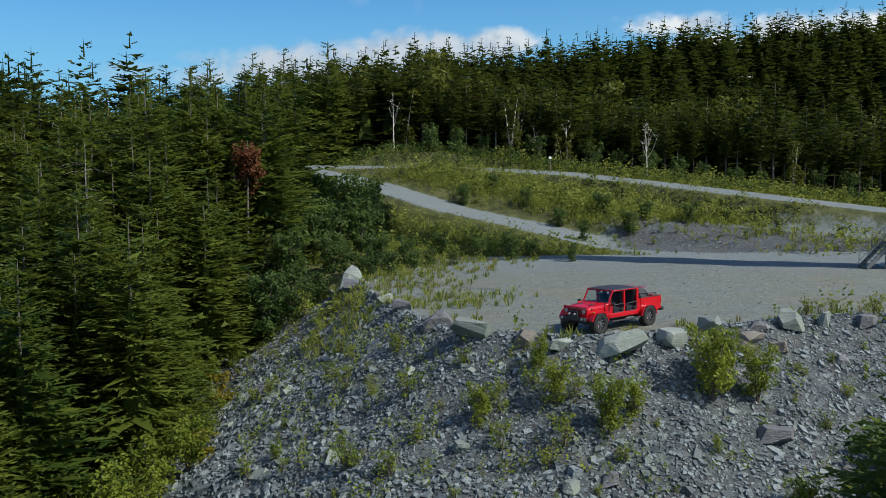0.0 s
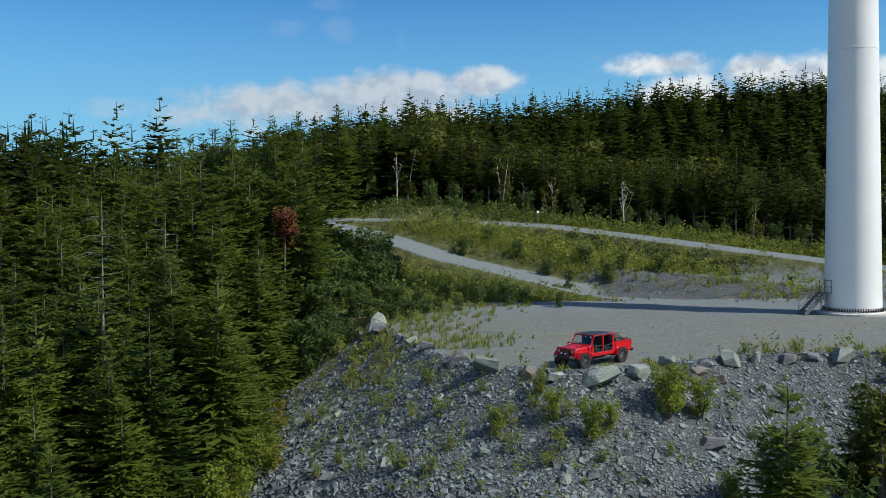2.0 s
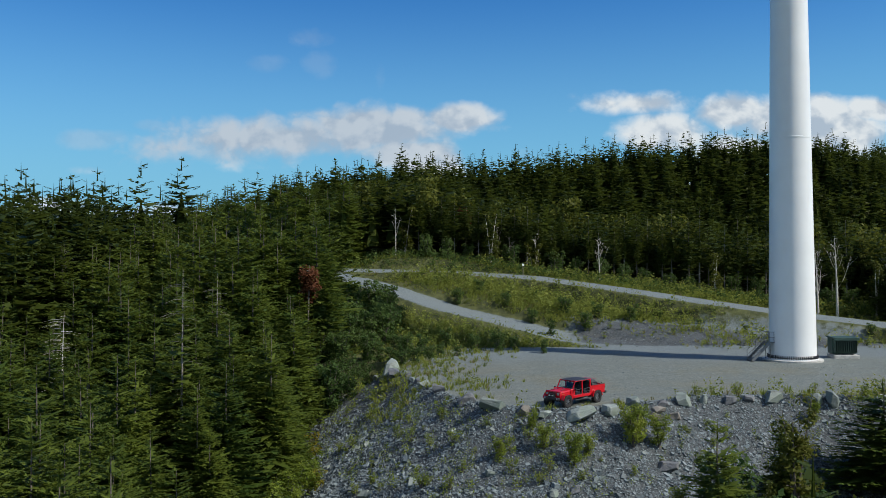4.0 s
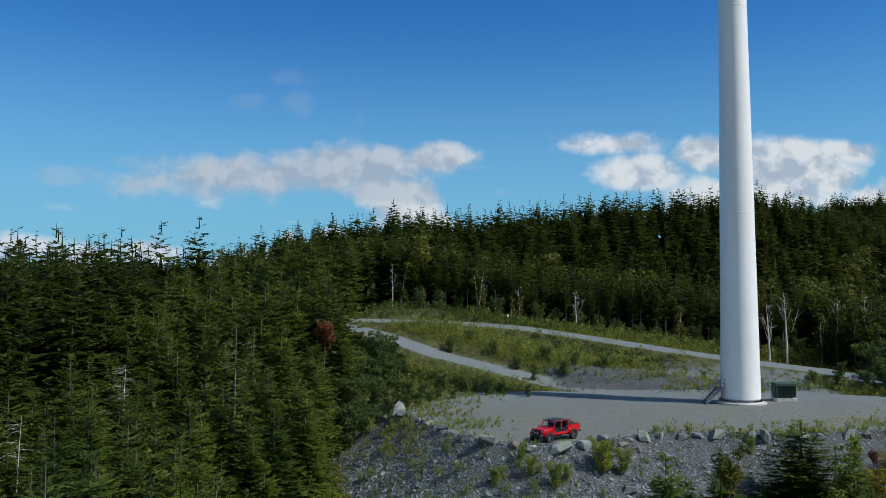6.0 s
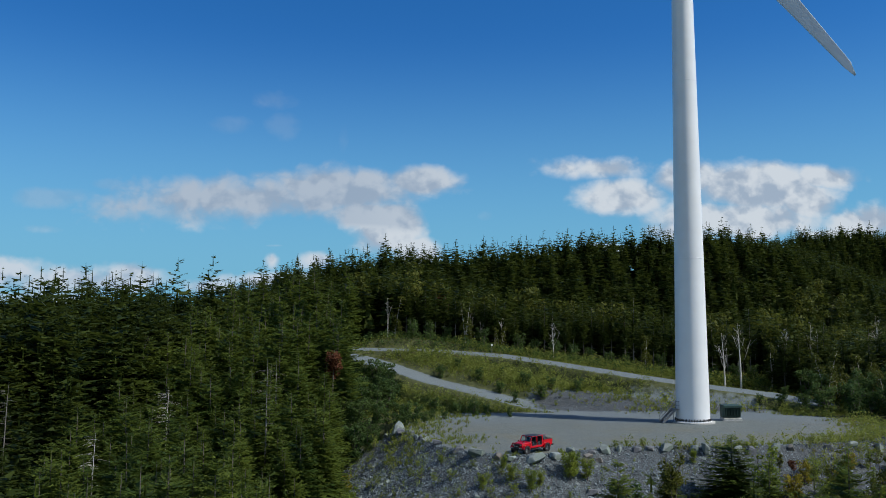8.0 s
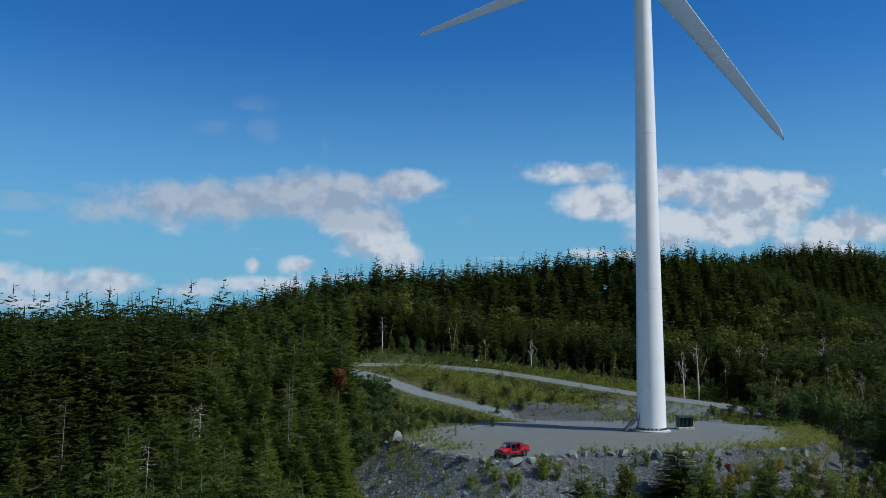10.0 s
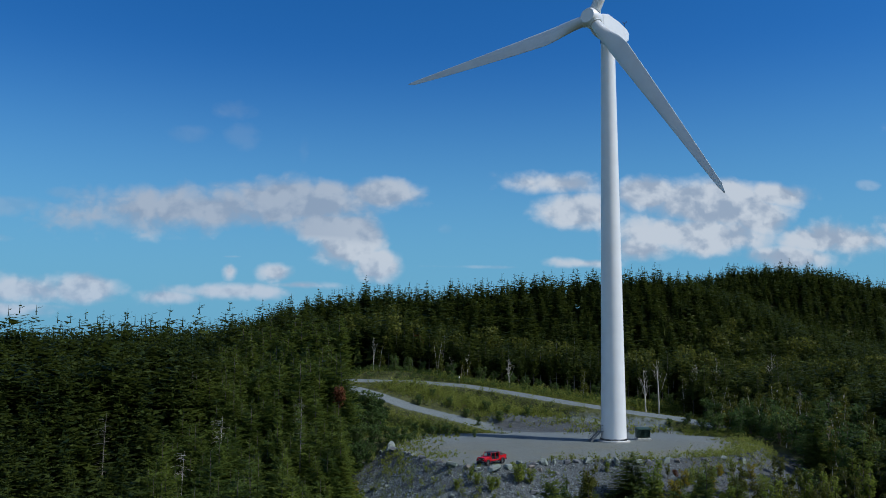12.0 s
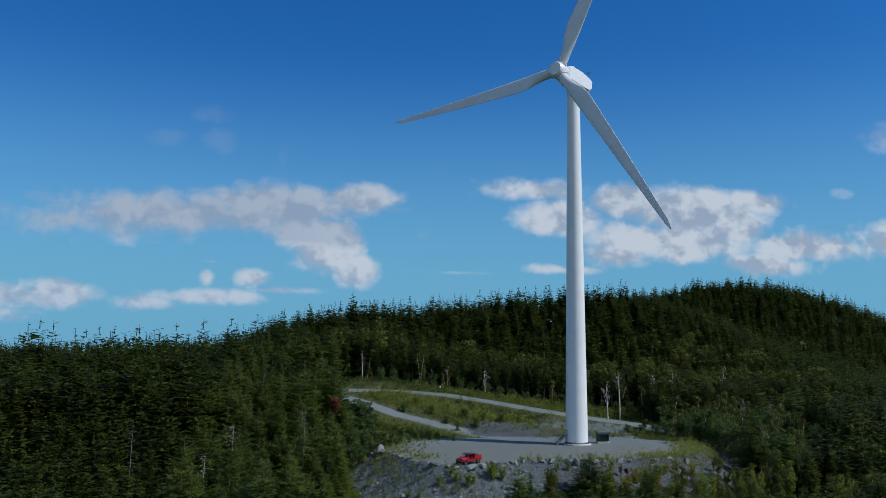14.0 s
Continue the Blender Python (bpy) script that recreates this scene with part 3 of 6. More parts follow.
def scatter(field, step, jitter=0.42, rng=rng):
    """Points on a loose grid where field(x, y) says how likely a plant is: x0, x1, y0, y1 come with it."""
    (x0, x1, y0, y1), chance = field
    gx, gy = np.meshgrid(np.arange(x0, x1, step), np.arange(y0, y1, step))
    gx = gx + rng.uniform(-jitter, jitter, gx.shape) * step
    gy = gy + rng.uniform(-jitter, jitter, gy.shape) * step
    keep = rng.random(gx.shape) < chance(gx, gy)
    return gx[keep], gy[keep]


def path_clear(x, y):
    """Room kept free along the line of flight."""
    d, _ = segment_distance(x, y, 2, 25, -16.7, -108)
    return d


def road_clear(x, y):
    return np.minimum(road_distance(x, y, LOWER_ROAD)[0], road_distance(x, y, UPPER_ROAD)[0])


def clearing(x, y):
    """True where the open ground lies: the pad, its slopes, the roads and the weedy ground between."""
    sd = pad_distance(x, y)
    open_ = (sd < 9.5) & (y < 60) & (x > -14) & (x < 58)
    open_ |= (sd < 4) & (y >= 48)
    open_ |= road_clear(x, y) < 3.2
    edge = 99.0 - 0.12 * np.clip(x - 8, 0, 60) + 1.2 * np.sin(x * 0.33)
    open_ |= (x > -9 - 0.35 * (y - 60)) & (x < 56) & (y > 56) & (y < edge)
    return open_


def grow(kinds, xs, ys, scales, rng, name, mat, sink=0.1, tints=None):
    """Many plants joined into one mesh from a few kinds of triangles."""
    vs, fs, ts, off = [], [], [], 0
    zs = terrain(xs, ys) - sink
    for x, y, z, s in zip(xs, ys, zs, scales):
        v, f = kinds[rng.integers(len(kinds))]
        a = rng.uniform(0, 6.283)
        c, si = math.cos(a) * s, math.sin(a) * s
        tall = s * rng.uniform(0.9, 1.12)
        w = np.empty_like(v, dtype=np.float32)
        w[:, 0] = v[:, 0] * c - v[:, 1] * si + x
        w[:, 1] = v[:, 0] * si + v[:, 1] * c + y
        w[:, 2] = v[:, 2] * tall + z
        vs.append(w)
        fs.append(f + off)
        off += len(v)
        ts.append(np.full(len(v), rng.random(), np.float32))
    return mesh_object(name, np.concatenate(vs), np.concatenate(fs), mat, tint=np.concatenate(ts))


def stand(name, label, category, crown, trunk, crown_mat, trunk_mat, group="", extra=None):
    """One tree of trunk and crown, parts under an empty at its foot."""
    root = tagged(new(name), label, category, group)
    mesh_object("trunk", *trunk, trunk_mat, root, True)
    mesh_object("crown", *crown, crown_mat, root)
    if extra:
        tagged(mesh_object("dead_wood", *extra, DEAD, root, True), kind="stuff")
    return root


def tree_pose(x, y, s, a, sink=0.15):
    return pose(x, y, float(terrain(x, y)) - sink, 0, 0, a) @ Matrix.Scale(s, 4)


def place(ob, x, y, s, a):
    """copy_thing with a size of its own."""
    c = copy_thing(ob, pose(x, y, float(terrain(x, y)) - 0.15, 0, 0, a))
    c.scale = (s, s, s * random.uniform(0.95, 1.08))
    return c


def height_limit(x, y):
    """How high a tree top may reach before the pad: the slope stays open to view, and the line of flight free."""
    reach = np.maximum(y + 103, 1)
    u = (x + 16.7) / reach
    low = 18.3 - 0.19 * reach
    low = np.where(u > 0.165, 19.0 - (0.176 - 0.036 * smooth(0.165, 0.27, u)) * reach, low)
    low = np.where(u < 0.0, 60, low)
    eye = 5.0 + 14.5 * np.clip(-y / 103.0, 0, 1)
    near = path_clear(x, y)
    low = np.where((near < 9) & (y < 12), np.minimum(low, eye - 3.5), low)
    return np.where(y < 27, low, 1e3)


def make_forest():
    r = np.random.default_rng(11)
    # the far woods: spruces drawn with fewer, broader sprays, by distance
    far_kinds = [conifer(r, 11.4, r.uniform(3.4, 4.4), 66, 2, r.uniform(0.16, 0.26), 0.7, 0.28, r.uniform(0.76, 0.92), 0.5, 0.3, 0.36) for _ in range(8)]
    mid_kinds = [conifer(r, 12, r.uniform(3.4, 4.5), 88, 6, 0.1, 0.7, 0.24, r.uniform(0.76, 0.92), 0.4, 0.27, 0.24) for _ in range(8)]

    def woods(x, y):
        return (~clearing(x, y)) * 1.0

    # behind: hill and ridge
    x, y = scatter(((-150, 330, 104, 300), lambda a, b: woods(a, b) * np.where(b > 190, 0.85, 0.93)), 2.75, rng=r)
    u14 = (x + 16.7) / (y + 103)
    seen = (u14 > -0.42) & (u14 < 0.74) & ~((y > 188) & (x < 75)) & ~((y > 270) & (x > 150))
    x, y = x[seen], y[seen]
    sparse = [conifer(r, 11.4, r.uniform(3.4, 4.3), 58, 1, 0.2, 0.8, 0.28, r.uniform(0.76, 0.92), 0.5, 0.34, 0.4) for _ in range(6)]
    back = y > 175
    xb, yb = x[back], y[back]
    grow(sparse, xb, yb, r.uniform(0.6, 0.9, len(xb)) + 0.2 * r.random(len(xb)) ** 3, r, "hill_spruce_forest", NEEDLES)
    tagged(bpy.data.objects["hill_spruce_forest"], "dark spruce forest on the hilltop", "forest", kind="stuff")
    x, y = x[~back], y[~back]
    grow(far_kinds, x, y, (r.uniform(0.6, 0.88, len(x)) + 0.16 * r.random(len(x)) ** 3) * (1.0 + 0.15 * smooth(-45, -15, x) * smooth(105, 55, x)), r, "far_spruce_forest", NEEDLES)
    tagged(bpy.data.objects["far_spruce_forest"], "dense dark green spruce forest covering the hill", "forest", kind="stuff")
    # birches among the spruces on the lower hill
    crowns = []
    for i in range(5):
        c = [(r.normal() * 1.0, r.normal() * 1.0, 5.4 + 2.6 * r.random()) for _ in range(9)]
        crowns.append(leaf_cloud(r, c, np.array([[1.0, 1.0, 0.8]] * 9), 240, 0.3))
    bx, by = scatter(((-16, 120, 100, 150), lambda a, b: woods(a, b) * 0.16 * smooth(150, 104, b)), 3.4, rng=r)
    grow(crowns, bx, by, r.uniform(0.9, 1.5, len(bx)), r, "hill_birches", OLIVE)
    tagged(bpy.data.objects["hill_birches"], "olive-green birch crowns among the hill spruces", "forest", kind="stuff")
    # left flank and right flank
    x, y = scatter(((-130, -10, -60, 104), lambda a, b: woods(a, b) * 0.9), 3.0, rng=r)
    keep = (x < -38) | (y < 12)
    x2, y2 = scatter(((60, 150, 10, 104), lambda a, b: woods(a, b) * 0.75), 3.0, rng=r)
    far_right = ~((x2 < 76) & (y2 > 38) & (y2 < 86))
    x2, y2 = x2[far_right], y2[far_right]
    x3, y3 = scatter(((-10, 90, -60, 14), woods), 3.4, rng=r)
    x, y = np.concatenate([x[keep], x2, x3]), np.concatenate([y[keep], y2, y3])
    s = r.uniform(0.68, 1.0, len(x)) + 0.14 * r.random(len(x)) ** 3 + 0.46 * smooth(35, 62, y) * (x < -30)
    lim = (height_limit(x, y) - terrain(x, y)) / 12.6
    s = np.minimum(s, lim)
    ok = (s > 0.25) & (path_clear(x, y) > 3.0)
    x, y, s = x[ok], y[ok], s[ok]
    u14 = (x + 16.7) / np.maximum(y + 103, 1)
    view = (u14 > -0.44) & (u14 < 0.76) & (y > -28)
    x, y, s = x[view], y[view], s[view]
    distant = (x > 85) | (x < -62)
    grow(mid_kinds, x[~distant], y[~distant], s[~distant], r, "flank_spruce_forest", NEEDLES)
    grow(far_kinds, x[distant], y[distant], s[distant], r, "distant_flank_forest", NEEDLES)
    tagged(bpy.data.objects["distant_flank_forest"], "distant dense spruce wood beyond the flank", "forest", kind="stuff")
    tagged(bpy.data.objects["flank_spruce_forest"], "dense spruce and fir wood on the valley flank", "forest", kind="stuff")


make_forest()

# ---- the wind turbine ----
TOWER = (30.46, 58.77)
AXIS_AZ, AXIS_TILT, ROTOR_R, OVERHANG, HUB_Z, ROTOR_TURN = -2.38, 0.10, 42.0, 5.6, 72.3, 3.24


def lathe(profile, sides=48):
    bm = bmesh.new()
    rings = []
    for r, z in profile:
        rings.append([bm.verts.new((r * math.cos(2 * math.pi * i / sides), r * math.sin(2 * math.pi * i / sides), z)) for i in range(sides)])
    for a, b in zip(rings, rings[1:]):
        for i in range(sides):
            bm.faces.new((a[i], a[(i + 1) % sides], b[(i + 1) % sides], b[i]))
    bm.faces.new(rings[0][::-1])
    bm.faces.new(rings[-1])
    return bm


def box(bm, sx, sy, sz, m=None, bevel=0.0, segments=1):
    """A bevelled box of that size about its centre, added to bm."""
    made = bmesh.ops.create_cube(bm, size=1.0, matrix=(m or Matrix()) @ Matrix.Diagonal((sx, sy, sz, 1)))
    if bevel:
        edges = {e for v in made["verts"] for e in v.link_edges}
        bmesh.ops.bevel(bm, geom=list(edges), offset=bevel, segments=segments, affect="EDGES", profile=0.5)
    return bm


def bar(bm, a, b, r, sides=8):
    """A round bar from a to b, added to bm."""
    a, b = Vector(a), Vector(b)
    m = Matrix.Translation((a + b) / 2) @ (b - a).to_track_quat("Z", "Y").to_matrix().to_4x4()
    bmesh.ops.create_cone(bm, cap_ends=True, segments=sides, radius1=r, radius2=r, depth=(b - a).length, matrix=m)
    return bm


def blade_mesh():
    """A blade along +z: round root, widest at a fifth, thin twisted tip."""
    bm = bmesh.new()
    n, rings = 20, []
    for s in [0, 0.015, 0.03, 0.06, 0.1, 0.15, 0.2, 0.27, 0.35, 0.45, 0.55, 0.65, 0.75, 0.84, 0.91, 0.96, 0.985, 1.0]:
        blend = min(1, max(0, (s - 0.03) / 0.16))
        blend = blend * blend * (3 - 2 * blend)
        chord = 1.9 * (1 - blend) + blend * (3.35 * (1 - (s - 0.2) * 0.98) if s > 0.2 else 3.35)
        chord = max(chord * (1.0 if s < 0.97 else 1 - (s - 0.96) * 18), 0.14)
        thick = 1.9 * (1 - blend) + blend * chord * (0.30 - 0.17 * s)
        twist = radians(16 * (1 - s) ** 1.6) * blend
        ring = []
        for i in range(n):
            a = 2 * math.pi * i / n
            px = math.cos(a) * chord / 2
            py = math.sin(a) * thick / 2
            if blend > 0:
                py *= 1 - blend * 0.75 * (1 - math.cos(a)) / 2 * 0.9
                px -= blend * chord * 0.2
            ring.append(bm.verts.new((px * math.cos(twist) - py * math.sin(twist), px * math.sin(twist) + py * math.cos(twist) - 1.0 * s * s, 1.1 + s * (ROTOR_R - 1.1))))
        rings.append(ring)
    for a, b in zip(rings, rings[1:]):
        for i in range(n):
            bm.faces.new((a[i], a[(i + 1) % n], b[(i + 1) % n], b[i]))
    bm.faces.new(rings[0][::-1])
    bm.faces.new(rings[-1])
    return bm


def make_turbine():
    gz = float(terrain(*TOWER))
    root = tagged(new("wind_turbine"), "tall white three-bladed wind turbine on a bolted steel tower", "wind turbine")
    root.location = (*TOWER, gz)
    prof = [(2.30, 0.14), (2.30, 0.22), (2.15, 0.24)]
    top = HUB_Z - gz - 2.0
    for s in (0.0, 0.3, 0.64, 1.0):
        z, r = 0.24 + s * (top - 0.24), 2.15 - (2.15 - 1.22) * s
        prof += [(r, z)] if s in (0.0, 1.0) else [(r, z - 0.08), (r + 0.015, z - 0.07), (r + 0.015, z + 0.07), (r, z + 0.08)]
    part("tower", lathe(prof, 64), PAINT_WHITE, root, smooth_angle=30)
    part("foundation", lathe([(2.75, -0.3), (2.75, 0.10), (2.68, 0.14), (0.2, 0.145)], 48), CONCRETE, root, "pale round concrete foundation collar", 30)
    bolt = None
    for i in range(72):
        a = 2 * math.pi * i / 72
        if bolt is None:
            bm = bmesh.new()
            bmesh.ops.create_cone(bm, cap_ends=True, segments=6, radius1=0.045, radius2=0.04, depth=0.34, matrix=Matrix.Translation((0, 0, 0.17)))
            bmesh.ops.create_cone(bm, cap_ends=True, segments=6, radius1=0.07, radius2=0.07, depth=0.1, matrix=Matrix.Translation((0, 0, 0.14)))
            ob = bolt = part("anchor_bolt", bm, GREY_METAL, root, "dark steel anchor bolt")
        else:
            ob = new("anchor_bolt", bolt.data)
            ob.parent = root
        ob.location = (2.235 * math.cos(a), 2.235 * math.sin(a), 0.2)
    # nacelle frame: local x runs from the rear to the rotor
    ax = Vector((math.cos(AXIS_AZ) * math.cos(AXIS_TILT), math.sin(AXIS_AZ) * math.cos(AXIS_TILT), math.sin(AXIS_TILT)))
    level = Vector((math.cos(AXIS_AZ), math.sin(AXIS_AZ), 0))
    across = Vector((0, 0, 1)).cross(level)
    up = ax.cross(across)
    frame_m = Matrix((ax, across, up)).transposed().to_4x4()
    hub_at = Vector((0, 0, HUB_Z - gz)) + ax * OVERHANG
    bm = bmesh.new()
    prof = [(-5.6, 1.0, 0.55, 1.35), (-5.3, 1.35, -0.55, 1.5), (-4.0, 1.6, -1.45, 1.75), (-1.0, 1.7, -1.75, 1.95), (2.4, 1.65, -1.7, 1.85), (3.6, 1.35, -1.45, 1.45), (3.9, 1.1, -1.2, 1.2)]
    rings = []
    for x, hw, lo, hi in prof:
        c = 0.32 * hw
        pts = [(-hw + c, lo), (hw - c, lo), (hw, lo + c), (hw, hi - c * 0.7), (hw - c * 0.7, hi), (-hw + c * 0.7, hi), (-hw, hi - c * 0.7), (-hw, lo + c)]
        rings.append([bm.verts.new((x, y, z)) for y, z in pts])
    for a, b in zip(rings, rings[1:]):
        for i in range(8):
            bm.faces.new((a[i], a[(i + 1) % 8], b[(i + 1) % 8], b[i]))
    bm.faces.new(rings[0][::-1])
    bm.faces.new(rings[-1])
    nacelle = part("nacelle", bm, PAINT_WHITE, root, "faceted white nacelle", 25)
    nacelle.matrix_local = Matrix.Translation((0, 0, HUB_Z - gz)) @ frame_m
    bm = lathe([(1.30, -0.35), (1.30, 0.2)], 40)
    part("yaw_collar", bm, GREY_METAL, root, smooth_angle=30).location = (0, 0, top)
    for y in (-0.8, 0.8):
        bm = bar(bmesh.new(), (0, 0, 0), (0, 0, 1.5), 0.04)
        bar(bm, (0, -0.28, 1.45), (0, 0.28, 1.45), 0.03)
        box(bm, 0.12, 0.12, 0.3, Matrix.Translation((0, 0.28, 1.6)))
        box(bm, 0.3, 0.05, 0.16, Matrix.Translation((0.05, -0.28, 1.6)))
        part("wind_sensor", bm, GREY_METAL, nacelle, "dark mast with wind sensors").location = (-4.6, y, 1.6)
    bm = bmesh.new()
    bmesh.ops.create_cone(bm, cap_ends=True, segments=8, radius1=0.18, radius2=0.14, depth=0.4)
    part("warning_light", bm, GREY_METAL, nacelle, "small dark underside lamp").location = (-3.2, 0, -1.75)
    # hub: a rounded body with three sockets
    hub = part("hub", lathe([(1.45, -1.5), (1.62, -1.1), (1.66, 0.2), (1.58, 1.0), (1.30, 1.45), (1.12, 1.5), (1.06, 1.46), (0.1, 1.5)], 36), PAINT_WHITE, root, "blunt white rotor hub", 28)
    hub.matrix_local = Matrix.Translation(hub_at) @ frame_m @ pose(0, 0, 0, 0, 90, 0)
    h = Vector((0, 0, 1)).cross(ax).normalized()
    u = ax.cross(h)
    blade = None
    for i in range(3):
        a = ROTOR_TURN + i * 2 * math.pi / 3
        d = h * math.cos(a) + u * math.sin(a)
        side = d.cross(ax)
        m = Matrix((side, ax * -1, d)).transposed().to_4x4()
        if m.determinant() < 0:
            m = Matrix((-side, ax * -1, d)).transposed().to_4x4()
        if blade is None:
            ob = blade = part("blade", blade_mesh(), BLADE, root, "long tapered white rotor blade", 180)
            cm = part("blade_collar", lathe([(1.0, 1.35), (1.12, 1.37), (1.12, 1.62), (1.0, 1.64)], 32), BLADE, root, smooth_angle=30)
        else:
            ob, c2 = new("blade", blade.data), new("blade_collar", cm.data)
            ob.parent = root
            c2.parent = root
        ob.matrix_local = Matrix.Translation(hub_at) @ m
        (cm if i == 0 else c2).matrix_local = Matrix.Translation(hub_at) @ m
    return root


make_turbine()


def make_stair():
    root = tagged(new("steel_stair"), "dark steel stair with handrails leading to the tower door", "stair")
    away = Vector((-0.98, -0.12, 0)).normalized()
    gz = float(terrain(TOWER[0] + away.x * 4, TOWER[1] + away.y * 4))
    root.matrix_world = Matrix.Translation((TOWER[0] + away.x * 2.1, TOWER[1] + away.y * 2.1, gz)) @ Matrix.Rotation(math.atan2(away.y, away.x), 4, "Z")
    LAND = 0.5
    top, run, width = 1.75, 1.75, 1.0
    for y in (-width / 2, width / 2):
        bm = bmesh.new()
        a, b = Vector((LAND, y, top)), Vector((LAND + run, y, 0.05))
        m = Matrix.Translation((a + b) / 2) @ (b - a).to_track_quat("X", "Z").to_matrix().to_4x4()
        box(bm, (b - a).length, 0.06, 0.26, m)
        part("stringer", bm, STEEL, root)
        bm = bmesh.new()
        bar(bm, (0, y, top + 1.0), (LAND, y, top + 1.0), 0.025)
        bar(bm, (LAND, y, top + 1.0), (LAND + run, y, 1.0), 0.025)
        bar(bm, (0, y, top + 0.5), (LAND, y, top + 0.5), 0.02)
        bar(bm, (LAND, y, top + 0.5), (LAND + run, y, 0.5), 0.02)
        for x, z0 in ((0.05, top), (LAND, top), (LAND + run / 2, top / 2), (LAND + run, 0)):
            bar(bm, (x, y, z0), (x, y, z0 + 1.0), 0.025)
        part("handrail", bm, STEEL, root)
    tread = None
    for i in range(8):
        t = (i + 0.5) / 8
        if tread is None:
            ob = tread = part("tread", box(bmesh.new(), 0.27, width, 0.04, None, 0.006), STEEL, root)
        else:
            ob = new("tread", tread.data)
            ob.parent = root
        ob.location = (LAND + run * t, 0, top * (1 - t) + 0.02)
    part("landing", box(bmesh.new(), LAND + 0.05, width, 0.05, Matrix.Translation((LAND / 2 - 0.02, 0, top)), 0.006), STEEL, root)
    for y in (-0.4, 0.4):
        bm = bar(bmesh.new(), (LAND - 0.1, y, 0), (LAND - 0.1, y, top), 0.04)
        part("post", bm, STEEL, root)


make_stair()


def make_cabinet():
    """The green transformer box on its plinth."""
    x, y = 36.2, 60.6
    root = tagged(new("transformer_cabinet"), "dark green steel transformer cabinet on a concrete plinth", "transformer")
    root.matrix_world = pose(x, y, float(terrain(x, y)), 0, 0, -6)
    part("plinth", box(bmesh.new(), 2.36, 2.1, 0.42, Matrix.Translation((0, 0, 0.1)), 0.03), CONCRETE, root)
    part("body", box(bmesh.new(), 2.25, 1.3, 1.5, Matrix.Translation((0, 0.35, 1.12)), 0.03), GREEN_PAINT, root)
    bm = box(bmesh.new(), 2.4, 2.1, 0.12, Matrix.Translation((0, 0, 1.94)), 0.03)
    box(bm, 2.35, 0.08, 0.2, Matrix.Translation((0, -1.0, 1.82)), 0.01)
    part("lid", bm, GREEN_PAINT, root)
    fin = None
    for i in range(11):
        if fin is None:
            bm = box(bmesh.new(), 0.05, 0.62, 1.25, Matrix.Translation((0, 0, 0.62)), 0.015)
            ob = fin = part("cooling_fin", bm, GREEN_PAINT, root)
        else:
            ob = new("cooling_fin", fin.data)
            ob.parent = root
        ob.location = (-1.0 + i * 0.2, -0.6, 0.5)


make_cabinet()

# ---- the pickup truck ----


def loft(sections, closed=True):
    """A skin through rings of equally many points, capped."""
    bm = bmesh.new()
    rings = [[bm.verts.new(p) for p in ring] for ring in sections]
    n = len(rings[0])
    for a, b in zip(rings, rings[1:]):
        for i in range(n if closed else n - 1):
            bm.faces.new((a[i], a[(i + 1) % n], b[(i + 1) % n], b[i]))
    if closed:
        bm.faces.new(rings[0][::-1])
        bm.faces.new(rings[-1])
    bmesh.ops.recalc_face_normals(bm, faces=bm.faces)
    return bm


def arch(bm, cx, y0, y1, r, thick, z0, a0=-8, a1=188, n=14):
    """A wheel-arch flare: a strip bent round the wheel."""
    rows = []
    for i in range(n + 1):
        a = radians(a0 + (a1 - a0) * i / n)
        c, s = math.cos(a), math.sin(a)
        flat = min(s * r, r * 0.86)
        rows.append([bm.verts.new((cx + c * rr, y, z0 + (flat if rr == r else min(s * rr, rr * 0.86)))) for rr, y in ((r, y0), (r, y1), (r + thick, y1), (r + thick, y0))])
    for a, b in zip(rows, rows[1:]):
        for i in range(4):
            bm.faces.new((a[i], a[(i + 1) % 4], b[(i + 1) % 4], b[i]))
    bm.faces.new(rows[0])
    bm.faces.new(rows[-1][::-1])
    bmesh.ops.recalc_face_normals(bm, faces=bm.faces)
    return bm


